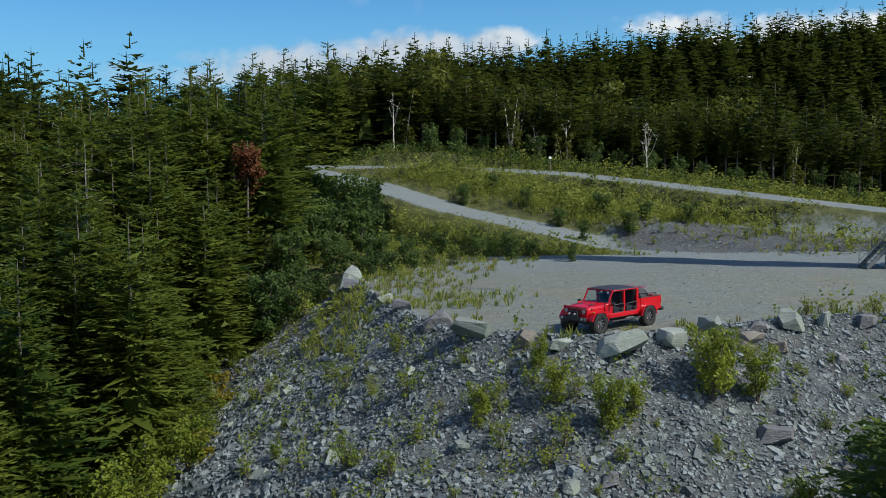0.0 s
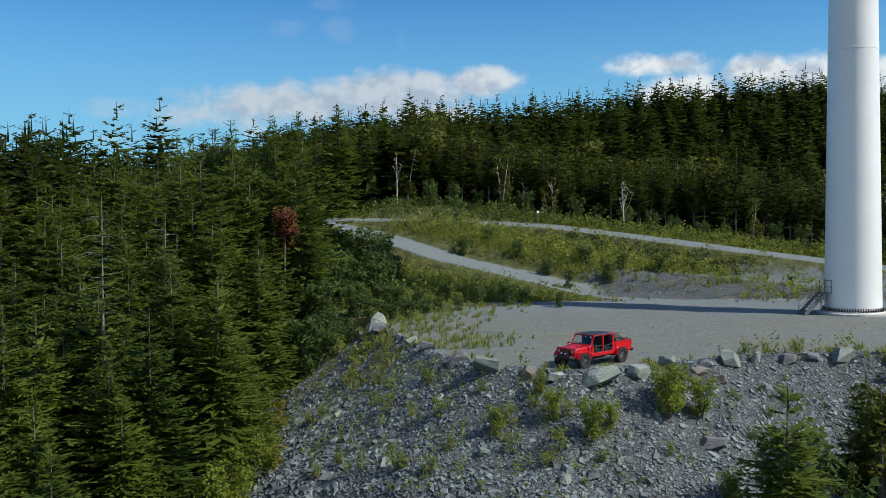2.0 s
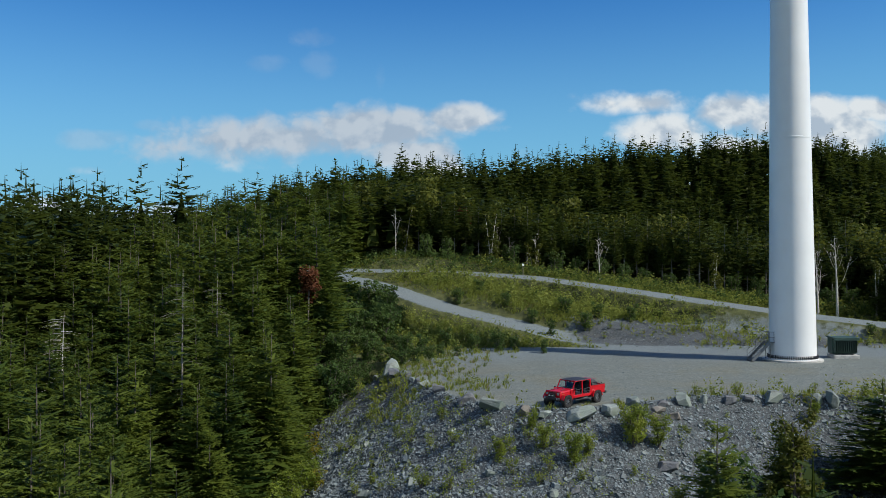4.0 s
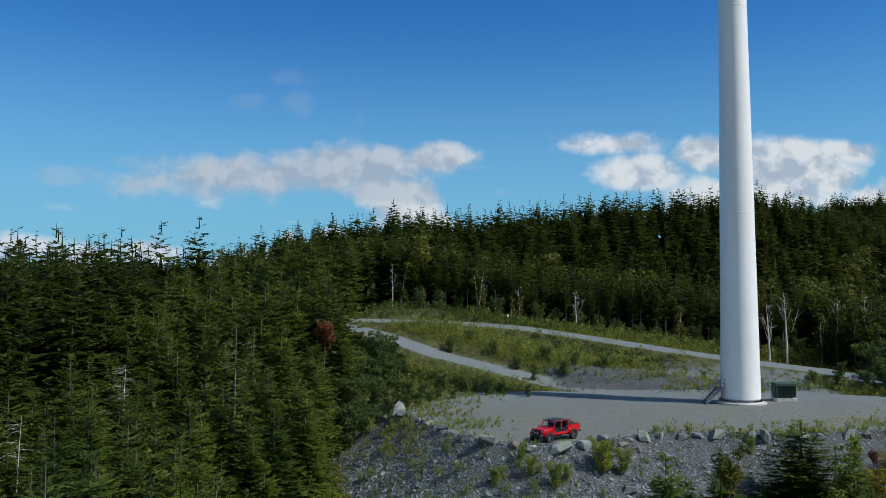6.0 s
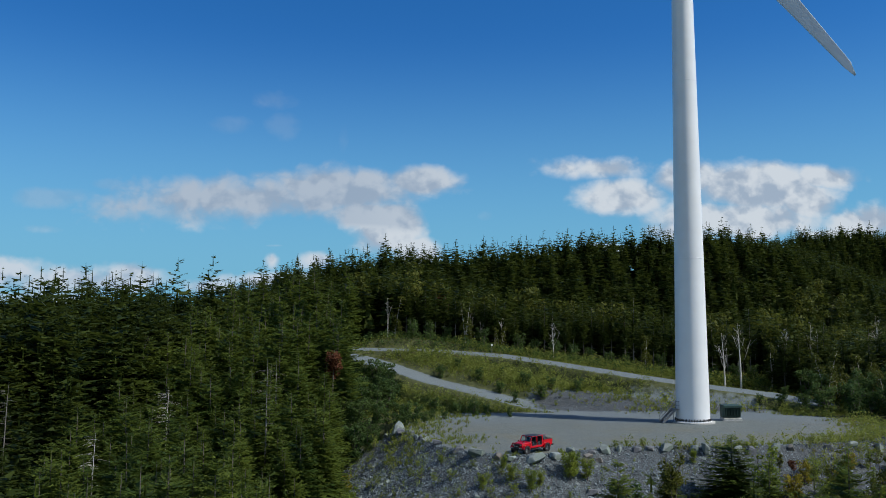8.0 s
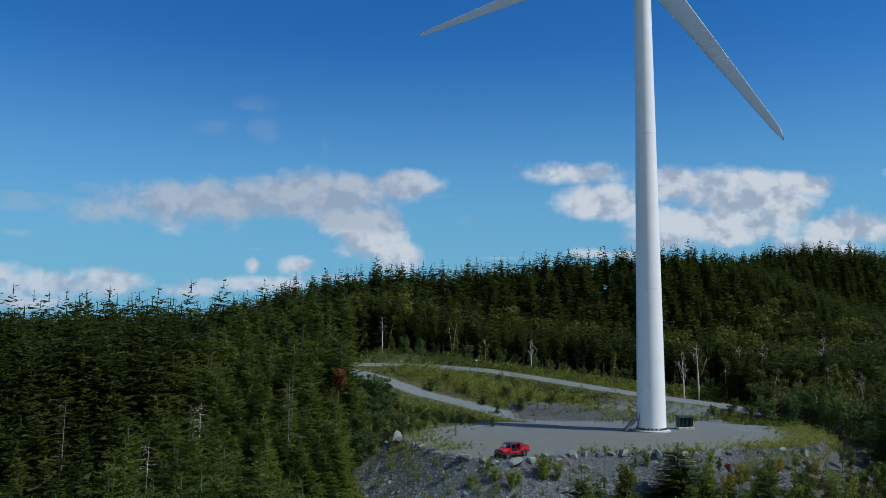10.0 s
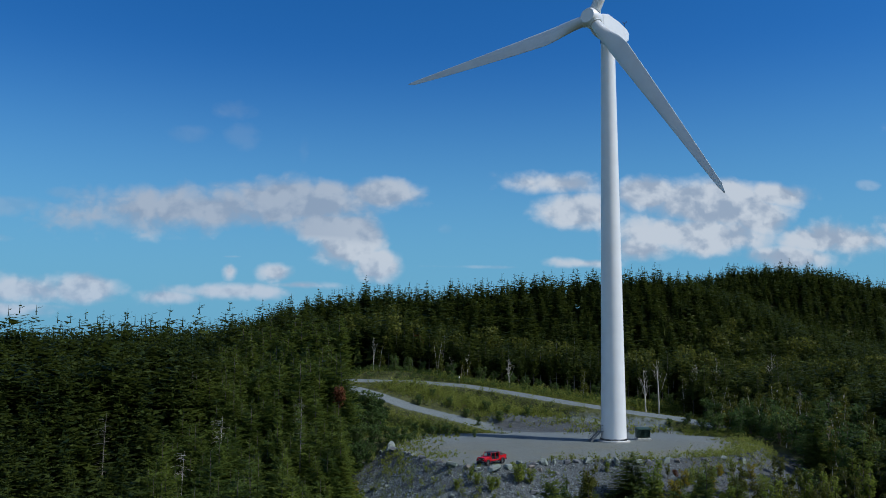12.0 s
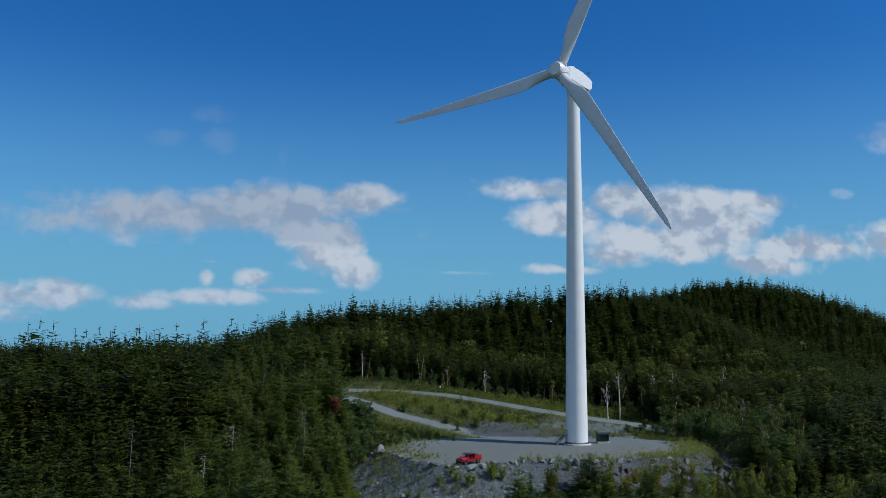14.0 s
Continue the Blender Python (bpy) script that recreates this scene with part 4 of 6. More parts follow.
def make_wheel(parent, x, y, side, shared):
    root = new("wheel")
    root.parent = parent
    root.matrix_local = pose(x, y, 0.47, 0 if side > 0 else 180, 0, 0) @ pose(0, 0, 0, -90, 0, 0) @ Matrix.Scale(1.07, 4)
    if not shared:
        w = 0.155
        prof = [(0.235, -w * 0.8), (0.30, -w), (0.39, -w), (0.425, -w * 0.82), (0.44, -w * 0.5), (0.44, w * 0.5), (0.425, w * 0.82), (0.39, w), (0.30, w), (0.235, w * 0.8)]
        bm = bmesh.new()
        rings = [[bm.verts.new((r * math.cos(2 * math.pi * i / 40), r * math.sin(2 * math.pi * i / 40), z)) for i in range(40)] for r, z in prof]
        for a, b in zip(rings, rings[1:]):
            for i in range(40):
                bm.faces.new((a[i], a[(i + 1) % 40], b[(i + 1) % 40], b[i]))
        for i in range(40):
            for z in (-0.09, 0.09):
                a = 2 * math.pi * (i + (0.5 if z > 0 else 0)) / 40
                box(bm, 0.03, 0.035, 0.11, Matrix.Rotation(a, 4, "Z") @ Matrix.Translation((0.438, 0, z)))
        shared["tyre"] = part("tyre", bm, RUBBER, root, "knobbly black off-road tyre", 30)
        bm = lathe([(0.238, -0.11), (0.238, 0.10), (0.225, 0.115), (0.205, 0.07), (0.19, 0.035), (0.05, 0.05)], 36)
        shared["rim"] = part("rim", bm, GREY_METAL, root, smooth_angle=30)
        bm = bmesh.new()
        for i in range(8):
            m = Matrix.Rotation(2 * math.pi * i / 8, 4, "Z") @ Matrix.Translation((0.13, 0, 0.075)) @ pose(0, 0, 0, 0, -8, 0)
            box(bm, 0.17, 0.042, 0.03, m, 0.008)
        shared["spokes"] = part("spokes", bm, ALLOY, root, "machined alloy spokes")
        bm = bmesh.new()
        bmesh.ops.create_cone(bm, cap_ends=True, segments=20, radius1=0.07, radius2=0.05, depth=0.06, matrix=Matrix.Translation((0, 0, 0.09)))
        shared["hub_cap"] = part("hub_cap", bm, ALLOY, root)
    else:
        for key, ob in shared.items():
            c = new(key, ob.data)
            c.parent = root
    return shared


def make_truck():
    hf, hr = Vector((4.863, 34.49)), Vector((7.514, 36.759))
    d = Vector((-0.735, -0.68)).normalized()
    left = Vector((-d.y, d.x))
    mid = (hf + hr) / 2 - left * 0.86 + Vector((0.12, 0.02))
    z = float(terrain(mid.x, mid.y))
    root = tagged(new("pickup_truck"), "red open-sided off-road pickup with a black soft top, parked on gravel", "pickup truck")
    root.matrix_world = Matrix.Translation((mid.x, mid.y, z)) @ Matrix.Rotation(math.atan2(d.y, d.x), 4, "Z") @ Matrix.Scale(0.94, 4)
    fx, rx = 1.745, -1.745
    shared = {}
    for x in (fx, rx):
        for s in (1, -1):
            shared = make_wheel(root, x, s * 0.80, s, shared) or shared
    # frame and axles
    bm = bmesh.new()
    for y in (-0.42, 0.42):
        box(bm, 5.0, 0.12, 0.16, Matrix.Translation((-0.1, y, 0.56)))
    for x in (fx, rx):
        bar(bm, (x, -0.75, 0.44), (x, 0.75, 0.44), 0.06)
    box(bm, 3.0, 1.3, 0.1, Matrix.Translation((0, 0, 0.62)))
    part("chassis", bm, BLACK, root)
    # tub floor with sills
    bm = box(bmesh.new(), 2.25, 1.5, 0.12, Matrix.Translation((-0.1, 0, 0.70)), 0.02)
    part("floor_pan", bm, BLACK, root)
    for s in (1, -1):
        bm = box(bmesh.new(), 2.1, 0.10, 0.22, Matrix.Translation((-0.02, s * 0.77, 0.72)), 0.03, 2)
        part("sill", bm, RED, root, smooth_angle=40)
        bm = bar(bmesh.new(), (0.95, s * 0.90, 0.48), (-1.05, s * 0.90, 0.48), 0.045)
        for x in (0.7, -0.1, -0.9):
            bar(bm, (x, s * 0.9, 0.48), (x, s * 0.45, 0.56), 0.025)
        part("side_step", bm, BLACK, root)
    # bonnet and engine bay: narrower to the front, crowned on top
    secs = []
    for x, hw, zt in ((1.02, 0.74, 1.235), (1.5, 0.71, 1.225), (2.0, 0.655, 1.19), (2.22, 0.62, 1.155), (2.28, 0.60, 1.12)):
        secs.append([(x, -hw, 0.80), (x, -hw, zt - 0.10), (x, -hw + 0.08, zt - 0.015), (x, -0.25, zt + 0.02), (x, 0.25, zt + 0.02), (x, hw - 0.08, zt - 0.015), (x, hw, zt - 0.10), (x, hw, 0.80)])
    bonnet = part("bonnet", loft(secs), RED, root, smooth_angle=35)
    for s in (1, -1):
        part("bonnet_vent", box(bmesh.new(), 0.34, 0.10, 0.03, Matrix.Translation((1.62, s * 0.34, 1.242)) @ pose(0, 0, 0, 0, 2, 0), 0.008), BLACK, bonnet, "black bonnet vent")
        part("bonnet_latch", box(bmesh.new(), 0.07, 0.04, 0.05, Matrix.Translation((2.02, s * 0.67, 1.10)), 0.008), BLACK, bonnet)
    # grille with seven slots
    bm = box(bmesh.new(), 0.10, 1.32, 0.50, Matrix.Translation((2.30, 0, 0.96)), 0.03, 2)
    grille = part("grille", bm, RED, root, smooth_angle=40)
    for i in range(7):
        part("grille_slot", box(bmesh.new(), 0.02, 0.065, 0.30, Matrix.Translation((2.352, (i - 3) * 0.098, 0.97)), 0.005), BLACK, grille, "black grille slot")
    for s in (1, -1):
        bm = bmesh.new()
        bmesh.ops.create_cone(bm, cap_ends=True, segments=24, radius1=0.09, radius2=0.08, depth=0.05, matrix=Matrix.Translation((2.36, s * 0.49, 1.01)) @ pose(0, 0, 0, 0, 90, 0))
        part("headlight", bm, LENS, grille, "round clear headlight", 35)
        part("indicator", box(bmesh.new(), 0.05, 0.16, 0.055, Matrix.Translation((2.14, s * 0.83, 0.985)), 0.012), AMBER, root, "amber indicator lamp")
    # wings and flares
    for s in (1, -1):
        bm = arch(bmesh.new(), fx + 0.02, s * 0.60, s * 0.945, 0.50, 0.065, 0.50, 12, 178)
        part("front_flare", bm, RED, root, smooth_angle=40)
        bm = arch(bmesh.new(), rx, s * 0.74, s * 0.945, 0.52, 0.06, 0.48, 4, 176)
        part("rear_flare", bm, RED, root, smooth_angle=40)
        part("wheel_well", arch(bmesh.new(), fx, s * 0.45, s * 0.90, 0.47, 0.02, 0.50), BLACK, root)
        part("wheel_well", arch(bmesh.new(), rx, s * 0.45, s * 0.90, 0.49, 0.02, 0.48), BLACK, root)
        bm = box(bmesh.new(), 0.50, 0.05, 0.55, Matrix.Translation((1.00, s * 0.765, 0.99)), 0.02)
        part("cowl_side", bm, RED, root, smooth_angle=40)
    # front bumper with winch, hoop and lamps
    bm = box(bmesh.new(), 0.20, 1.36, 0.18, Matrix.Translation((2.46, 0, 0.68)), 0.04, 2)
    box(bm, 0.22, 0.5, 0.14, Matrix.Translation((2.44, 0, 0.80)), 0.03)
    bar(bm, (2.50, -0.3, 0.74), (2.48, -0.22, 1.0), 0.028)
    bar(bm, (2.50, 0.3, 0.74), (2.48, 0.22, 1.0), 0.028)
    bar(bm, (2.48, -0.22, 1.0), (2.48, 0.22, 1.0), 0.028)
    bumper = part("front_bumper", bm, BLACK, root, "black steel bumper with a winch hoop", 40)
    for y in (-0.55, 0.55, -0.14, 0.14):
        bm = bmesh.new()
        bmesh.ops.create_cone(bm, cap_ends=True, segments=16, radius1=0.055, radius2=0.05, depth=0.06, matrix=Matrix.Translation((2.57, y, 0.70 if abs(y) > 0.3 else 0.90)) @ pose(0, 0, 0, 0, 90, 0))
        part("driving_lamp", bm, LENS, bumper, "clear round driving lamp", 35)
    # cowl, dashboard and windscreen
    part("cowl", box(bmesh.new(), 0.26, 1.46, 0.10, Matrix.Translation((1.02, 0, 1.20)), 0.03, 2), RED, root, smooth_angle=40)
    part("dashboard", box(bmesh.new(), 0.34, 1.36, 0.30, Matrix.Translation((0.78, 0, 1.12)), 0.06, 2), BLACK, root, smooth_angle=40)
    lo, hi = Vector((0.98, 0, 1.22)), Vector((0.62, 0, 1.80))
    screen_frame = new("windscreen")
    screen_frame.parent = root
    bm = bmesh.new()
    tilt = math.degrees(math.atan2(lo.x - hi.x, hi.z - lo.z))
    m = Matrix.Translation((lo + hi) / 2) @ pose(0, 0, 0, 0, -tilt, 0)
    h = (hi - lo).length
    box(bm, 0.05, 1.44, 0.09, m @ Matrix.Translation((0, 0, h / 2 - 0.02)), 0.015)
    box(bm, 0.05, 1.44, 0.07, m @ Matrix.Translation((0, 0, -h / 2 + 0.03)), 0.015)
    for s in (1, -1):
        box(bm, 0.06, 0.08, h, m @ Matrix.Translation((0, s * 0.69, 0)), 0.015)
    part("windscreen_frame", bm, RED, screen_frame)
    part("glass", box(bmesh.new(), 0.012, 1.30, h - 0.10, m), GLASS, screen_frame, "clear windscreen glass")
    for y in (0.45, -0.15):
        part("wiper", bar(bmesh.new(), (1.03, y, 1.27), (0.88, y - 0.35, 1.42), 0.012), BLACK, screen_frame)
    # pillars and roll bars
    for s in (1, -1):
        bm = bmesh.new()
        box(bm, 0.12, 0.09, 1.08, Matrix.Translation((-0.10, s * 0.735, 1.24)), 0.02)
        part("centre_pillar", bm, RED, root)
        bm = box(bmesh.new(), 0.16, 0.09, 1.06, Matrix.Translation((-1.05, s * 0.735, 1.24)), 0.02)
        box(bm, 0.34, 0.06, 0.58, Matrix.Translation((-1.16, s * 0.755, 1.0)), 0.02)
        part("rear_pillar", bm, RED, root)
        bm = box(bmesh.new(), 1.72, 0.06, 0.06, Matrix.Translation((-0.24, s * 0.70, 1.77)), 0.02)
        part("roof_rail", bm, RED, root)
        bm = bar(bmesh.new(), (-0.10, s * 0.62, 0.75), (-0.10, s * 0.6, 1.72), 0.035)
        bar(bm, (-1.0, s * 0.62, 0.75), (-0.95, s * 0.6, 1.72), 0.035)
        bar(bm, (0.6, s * 0.62, 1.74), (-1.0, s * 0.6, 1.72), 0.035)
        part("roll_bar", bm, BLACK, root)
        # tube doors
        for x0, x1 in ((0.72, -0.02), (-0.20, -0.94)):
            bm = bmesh.new()
            y = s * 0.80
            loop = [(x0, y, 1.16), (x1, y, 1.20), (x1 + 0.03, y, 0.92), (x1 + 0.12, y, 0.84), (x0 - 0.04, y, 0.84), (x0, y, 0.95)]
            for a, b in zip(loop, loop[1:] + loop[:1]):
                bar(bm, a, b, 0.024)
            bar(bm, (x0, y, 1.04), (x0 - 0.30, y, 1.06), 0.02)
            bar(bm, (x0 - 0.30, y, 1.06), (x1 + 0.22, y, 0.95), 0.02)
            bar(bm, (x1 + 0.22, y, 0.95), (x1, y, 1.0), 0.02)
            part("tube_door", bm, BLACK, root, "black tubular half door")
        bm = box(bmesh.new(), 0.10, 0.18, 0.15, Matrix.Translation((0.92, s * 0.95, 1.25)), 0.03, 2)
        bar(bm, (0.92, s * 0.74, 1.17), (0.92, s * 0.93, 1.20), 0.02)
        part("door_mirror", bm, BLACK, root, "black door mirror", 40)
    # soft top, slightly sagging between its bows
    secs = []
    for x, zt in ((0.66, 1.815), (0.45, 1.855), (0.1, 1.862), (-0.12, 1.872), (-0.5, 1.855), (-0.85, 1.86), (-1.0, 1.85), (-1.16, 1.80)):
        secs.append([(x, -0.73, zt - 0.09), (x, -0.70, zt - 0.03), (x, -0.45, zt), (x, 0, zt + 0.006), (x, 0.45, zt), (x, 0.70, zt - 0.03), (x, 0.73, zt - 0.09), (x, 0, zt - 0.07)])
    part("soft_top", loft(secs), CLOTH, root, "black canvas soft top", 50)
    # seats, wheel
    for x in (0.12, -0.78):
        for y in (-0.36, 0.36):
            bm = box(bmesh.new(), 0.48, 0.5, 0.18, Matrix.Translation((x + 0.08, y, 0.92)), 0.05, 2)
            box(bm, 0.14, 0.48, 0.60, Matrix.Translation((x - 0.20, y, 1.24)) @ pose(0, 0, 0, 0, -10, 0), 0.05, 2)
            box(bm, 0.09, 0.24, 0.18, Matrix.Translation((x - 0.26, y, 1.62)), 0.04, 2)
            part("seat", bm, CLOTH, root, "black cloth seat", 40)
    bm = bmesh.new()
    ring = [(0.50, 0.36 + 0.19 * math.cos(a), 1.22 + 0.19 * math.sin(a)) for a in np.linspace(0, 2 * math.pi, 15)]
    for a, b in zip(ring, ring[1:]):
        bar(bm, a, b, 0.016, 6)
    bar(bm, (0.50, 0.36, 1.22), (0.66, 0.36, 1.16), 0.03)
    bar(bm, (0.50, 0.18, 1.22), (0.50, 0.54, 1.22), 0.014)
    part("steering_wheel", bm, BLACK, root)
    # load bed: floor, walls, tailgate
    bed = new("load_bed")
    bed.parent = root
    part("bed_floor", box(bmesh.new(), 1.52, 1.40, 0.06, Matrix.Translation((-2.0, 0, 0.80)), 0.01), BLACK, bed)
    for s in (1, -1):
        bm = bmesh.new()
        # side panel with a cut for the wheel
        outline = [(-1.24, 0.66), (-1.24, 1.30), (-2.78, 1.30), (-2.78, 0.72), (-2.36, 0.66)]
        for i in range(9):
            a = radians(14 + 152 * i / 8)
            outline.append((rx - 0.55 * math.cos(a), 0.48 + min(0.55 * math.sin(a), 0.49)))
        vo = [bm.verts.new((x, s * 0.80, z)) for x, z in outline]
        vi = [bm.verts.new((x, s * 0.71, z)) for x, z in outline]
        n = len(outline)
        bm.faces.new(vo)
        bm.faces.new(vi[::-1])
        for i in range(n):
            bm.faces.new((vo[i], vi[i], vi[(i + 1) % n], vo[(i + 1) % n]))
        bmesh.ops.recalc_face_normals(bm, faces=bm.faces)
        part("bed_side", bm, RED, bed)
        part("bed_rail", box(bmesh.new(), 1.52, 0.11, 0.035, Matrix.Translation((-2.01, s * 0.755, 1.315)), 0.012), BLACK, bed)
        part("tail_light", box(bmesh.new(), 0.06, 0.16, 0.24, Matrix.Translation((-2.80, s * 0.73, 1.10)), 0.02), TAIL, bed, "red tail light in a black housing")
    part("bed_front", box(bmesh.new(), 0.06, 1.44, 0.60, Matrix.Translation((-1.27, 0, 1.0)), 0.015), RED, bed)
    part("tailgate", box(bmesh.new(), 0.07, 1.32, 0.52, Matrix.Translation((-2.77, 0, 1.04)), 0.02), RED, bed)
    bm = box(bmesh.new(), 0.20, 1.62, 0.18, Matrix.Translation((-2.92, 0, 0.68)), 0.04, 2)
    part("rear_bumper", bm, BLACK, root, smooth_angle=40)
    bm = bar(bmesh.new(), (-1.32, -0.6, 1.3), (-1.32, -0.6, 1.58), 0.03)
    bar(bm, (-1.32, 0.6, 1.3), (-1.32, 0.6, 1.58), 0.03)
    bar(bm, (-1.32, -0.6, 1.58), (-1.32, 0.6, 1.58), 0.03)
    for y in (-0.62, 0.62):
        bar(bm, (-1.32, y, 1.50), (-2.6, y, 1.42), 0.022)
        bar(bm, (-2.6, y, 1.42), (-2.7, y, 1.3), 0.022)
        bar(bm, (-2.0, y, 1.46), (-2.0, y, 1.3), 0.022)
    part("bed_rack", bm, BLACK, bed, "black tubular bed rack")
    # cargo lying in the bed
    bag = tagged(new("cargo_bag"), "black duffel bag strapped in the truck bed", "bag")
    bag.matrix_world = root.matrix_world @ pose(-1.78, 0.08, 0.83, 0, 0, 10) @ Matrix.Diagonal((1.1, 1.15, 1.15, 1))
    secs = []
    for x, k in ((-0.42, 0.55), (-0.36, 0.9), (0, 1.0), (0.36, 0.9), (0.42, 0.55)):
        secs.append([(x, 0.5 * k * math.cos(a), 0.39 + 0.39 * k * math.sin(a) - (0 if math.sin(a) > -0.6 else 0.0)) for a in np.linspace(0, 2 * math.pi, 12, endpoint=False)])
    part("bag_body", loft(secs), GEAR, bag, smooth_angle=60)
    bm = box(bmesh.new(), 0.05, 0.9, 0.015, Matrix.Translation((0.18, 0, 0.785)), 0.004)
    box(bm, 0.05, 0.9, 0.015, Matrix.Translation((-0.18, 0, 0.785)), 0.004)
    part("strap", bm, PINK, bag, "pink webbing strap")
    spare = tagged(new("spare_tyre"), "black spare tyre lying in the truck bed", "tyre")
    spare.matrix_world = root.matrix_world @ pose(-2.35, -0.12, 1.02, 14, -10, 0)
    c = new("tread_ring", shared["tyre"].data)
    c.parent = spare
    c2 = new("rim", shared["rim"].data)
    c2.parent = spare
    return root


make_truck()

# ---- boulders along the edge of the pad ----


def boulder_mesh(r, w, d, h, cuts=9, point=0.0):
    """A block of slate split along flat faces."""
    bm = bmesh.new()
    bmesh.ops.create_cube(bm, size=1.0)
    shear = [r.uniform(-0.3, 0.3) for _ in range(3)]
    for v in bm.verts:
        v.co.x += shear[0] * v.co.z + shear[1] * v.co.y
        v.co.y += shear[2] * v.co.z
    for i in range(cuts):
        n = Vector((r.normal(), r.normal(), r.normal() * 0.7 + 0.25)).normalized()
        far = max(v.co.dot(n) for v in bm.verts)
        geom = bm.verts[:] + bm.edges[:] + bm.faces[:]
        cut = bmesh.ops.bisect_plane(bm, geom=geom, plane_co=n * far * r.uniform(0.52, 0.82), plane_no=n, clear_outer=True)
        edges = [e for e in cut["geom_cut"] if isinstance(e, bmesh.types.BMEdge)]
        if edges:
            bmesh.ops.edgeloop_fill(bm, edges=edges)
    bmesh.ops.triangulate(bm, faces=bm.faces)
    lo = min(v.co.z for v in bm.verts)
    span = [max(v.co[i] for v in bm.verts) - min(v.co[i] for v in bm.verts) for i in range(3)]
    for v in bm.verts:
        v.co = Vector((v.co.x / span[0] * w, v.co.y / span[1] * d, (v.co.z - lo) / span[2] * h - h * 0.24))
    for v in bm.verts:
        k = 1 - point * max(0, v.co.z) / h
        v.co.x, v.co.y = v.co.x * k + point * 0.22 * w * max(0, v.co.z) / h, v.co.y * k
    edges = [e for e in bm.edges if len(e.link_faces) == 2 and e.calc_face_angle() > 0.4]
    bmesh.ops.bevel(bm, geom=edges, offset=0.012, segments=1, affect="EDGES")
    bmesh.ops.subdivide_edges(bm, edges=[e for e in bm.edges if e.calc_length() > 0.25], cuts=1)
    bmesh.ops.triangulate(bm, faces=bm.faces)
    for v in bm.verts:
        v.co += noise.noise_vector(v.co * 2.6 + Vector((w * 9, d * 5, 0))) * 0.035
    return bm


def make_boulders():
    r = np.random.default_rng(5)
    pale, dark, brown = BOULDER, DARK_ROCK, BROWN_ROCK
    spots = [(-8.9, 54.6, 1.5, 0.6, pale, 10), (-11.0, 55.6, 0.6, 0.6, pale, 0), (-7.6, 52.4, 1.7, 1.75, pale, 25), (-7.2, 50.9, 1.9, 0.8, dark, 80), (-6.0, 48.9, 0.7, 0.5, dark, 15),
             (-4.6, 44.2, 1.1, 0.5, pale, 50), (-5.2, 45.3, 0.8, 0.55, dark, 20), (-5.6, 46.6, 0.9, 0.45, pale, 70), (-4.0, 42.9, 0.8, 0.5, dark, 35), (-6.4, 49.8, 0.9, 0.5, pale, 5), (-3.5, 41.2, 1.2, 0.7, dark, 0), (-1.6, 36.9, 1.6, 0.75, dark, 30), (0.1, 34.2, 2.4, 0.85, pale, -10), (2.0, 33.2, 1.1, 0.75, brown, 30),
             (3.3, 32.7, 1.1, 0.5, pale, 0), (5.5, 32.7, 2.6, 0.85, pale, 4), (7.6, 33.4, 1.3, 0.72, pale, 20), (9.5, 34.5, 1.2, 1.0, pale, -20), (11.8, 35.7, 1.1, 0.55, dark, 0),
             (11.2, 35.0, 1.2, 0.42, brown, 40), (10.8, 34.3, 1.2, 0.5, brown, 10), (12.5, 35.1, 1.1, 0.5, brown, 60), (13.4, 36.5, 1.4, 0.95, pale, 0), (15.0, 37.0, 0.75, 0.85, pale, 45),
             (14.9, 35.2, 0.75, 0.5, dark, 0), (17.0, 37.6, 1.2, 0.65, dark, 10), (18.3, 37.9, 1.2, 0.5, dark, -15), (20.3, 38.0, 1.8, 0.95, pale, 12), (23.0, 37.7, 1.15, 0.9, pale, 30),
             (24.3, 37.4, 1.7, 1.3, pale, 70), (27.4, 36.9, 1.3, 0.8, pale, 0), (28.8, 37.0, 1.2, 0.9, dark, 20), (31.8, 37.8, 1.6, 0.95, pale, 15), (33.6, 38.0, 1.2, 0.8, brown, 65),
             (38.0, 38.9, 1.3, 0.8, dark, 20), (41.2, 39.9, 1.2, 0.9, pale, 5), (44.8, 40.9, 1.5, 1.2, pale, 40), (47.5, 42.8, 1.1, 0.7, dark, 0),
             (10.7, 30.2, 1.8, 0.7, dark, -8), (-0.5, 29.3, 0.8, 0.4, pale, 0), (3.0, 27.0, 0.9, 0.45, pale, 50), (4.3, 27.5, 0.9, 0.4, dark, 15), (-10.1, 40.4, 0.9, 0.45, dark, 30)]
    for x, y, w, h, mat, a in spots:
        kind = {"boulder": "pale grey-green", "dark_boulder": "dark grey", "brown_boulder": "brown-grey"}[mat.name]
        ob = part("boulder", boulder_mesh(r, w * 0.92, w * r.uniform(0.55, 0.8), h * 0.92, 9 + int(r.integers(5)), 0.75 if h > 1.7 else r.uniform(0.1, 0.4)), mat, None)
        ob.matrix_world = pose(x, y, float(terrain(x, y)) - 0.03, r.uniform(-14, 14), r.uniform(-14, 14), a)
        size = "large" if w > 1.4 else "small" if w < 0.95 else "middling"
        tagged(ob, f"{size} {kind} split slate boulder at the edge of the pad", "boulder", "boulders along the pad")


make_boulders()

# ---- near trees ----


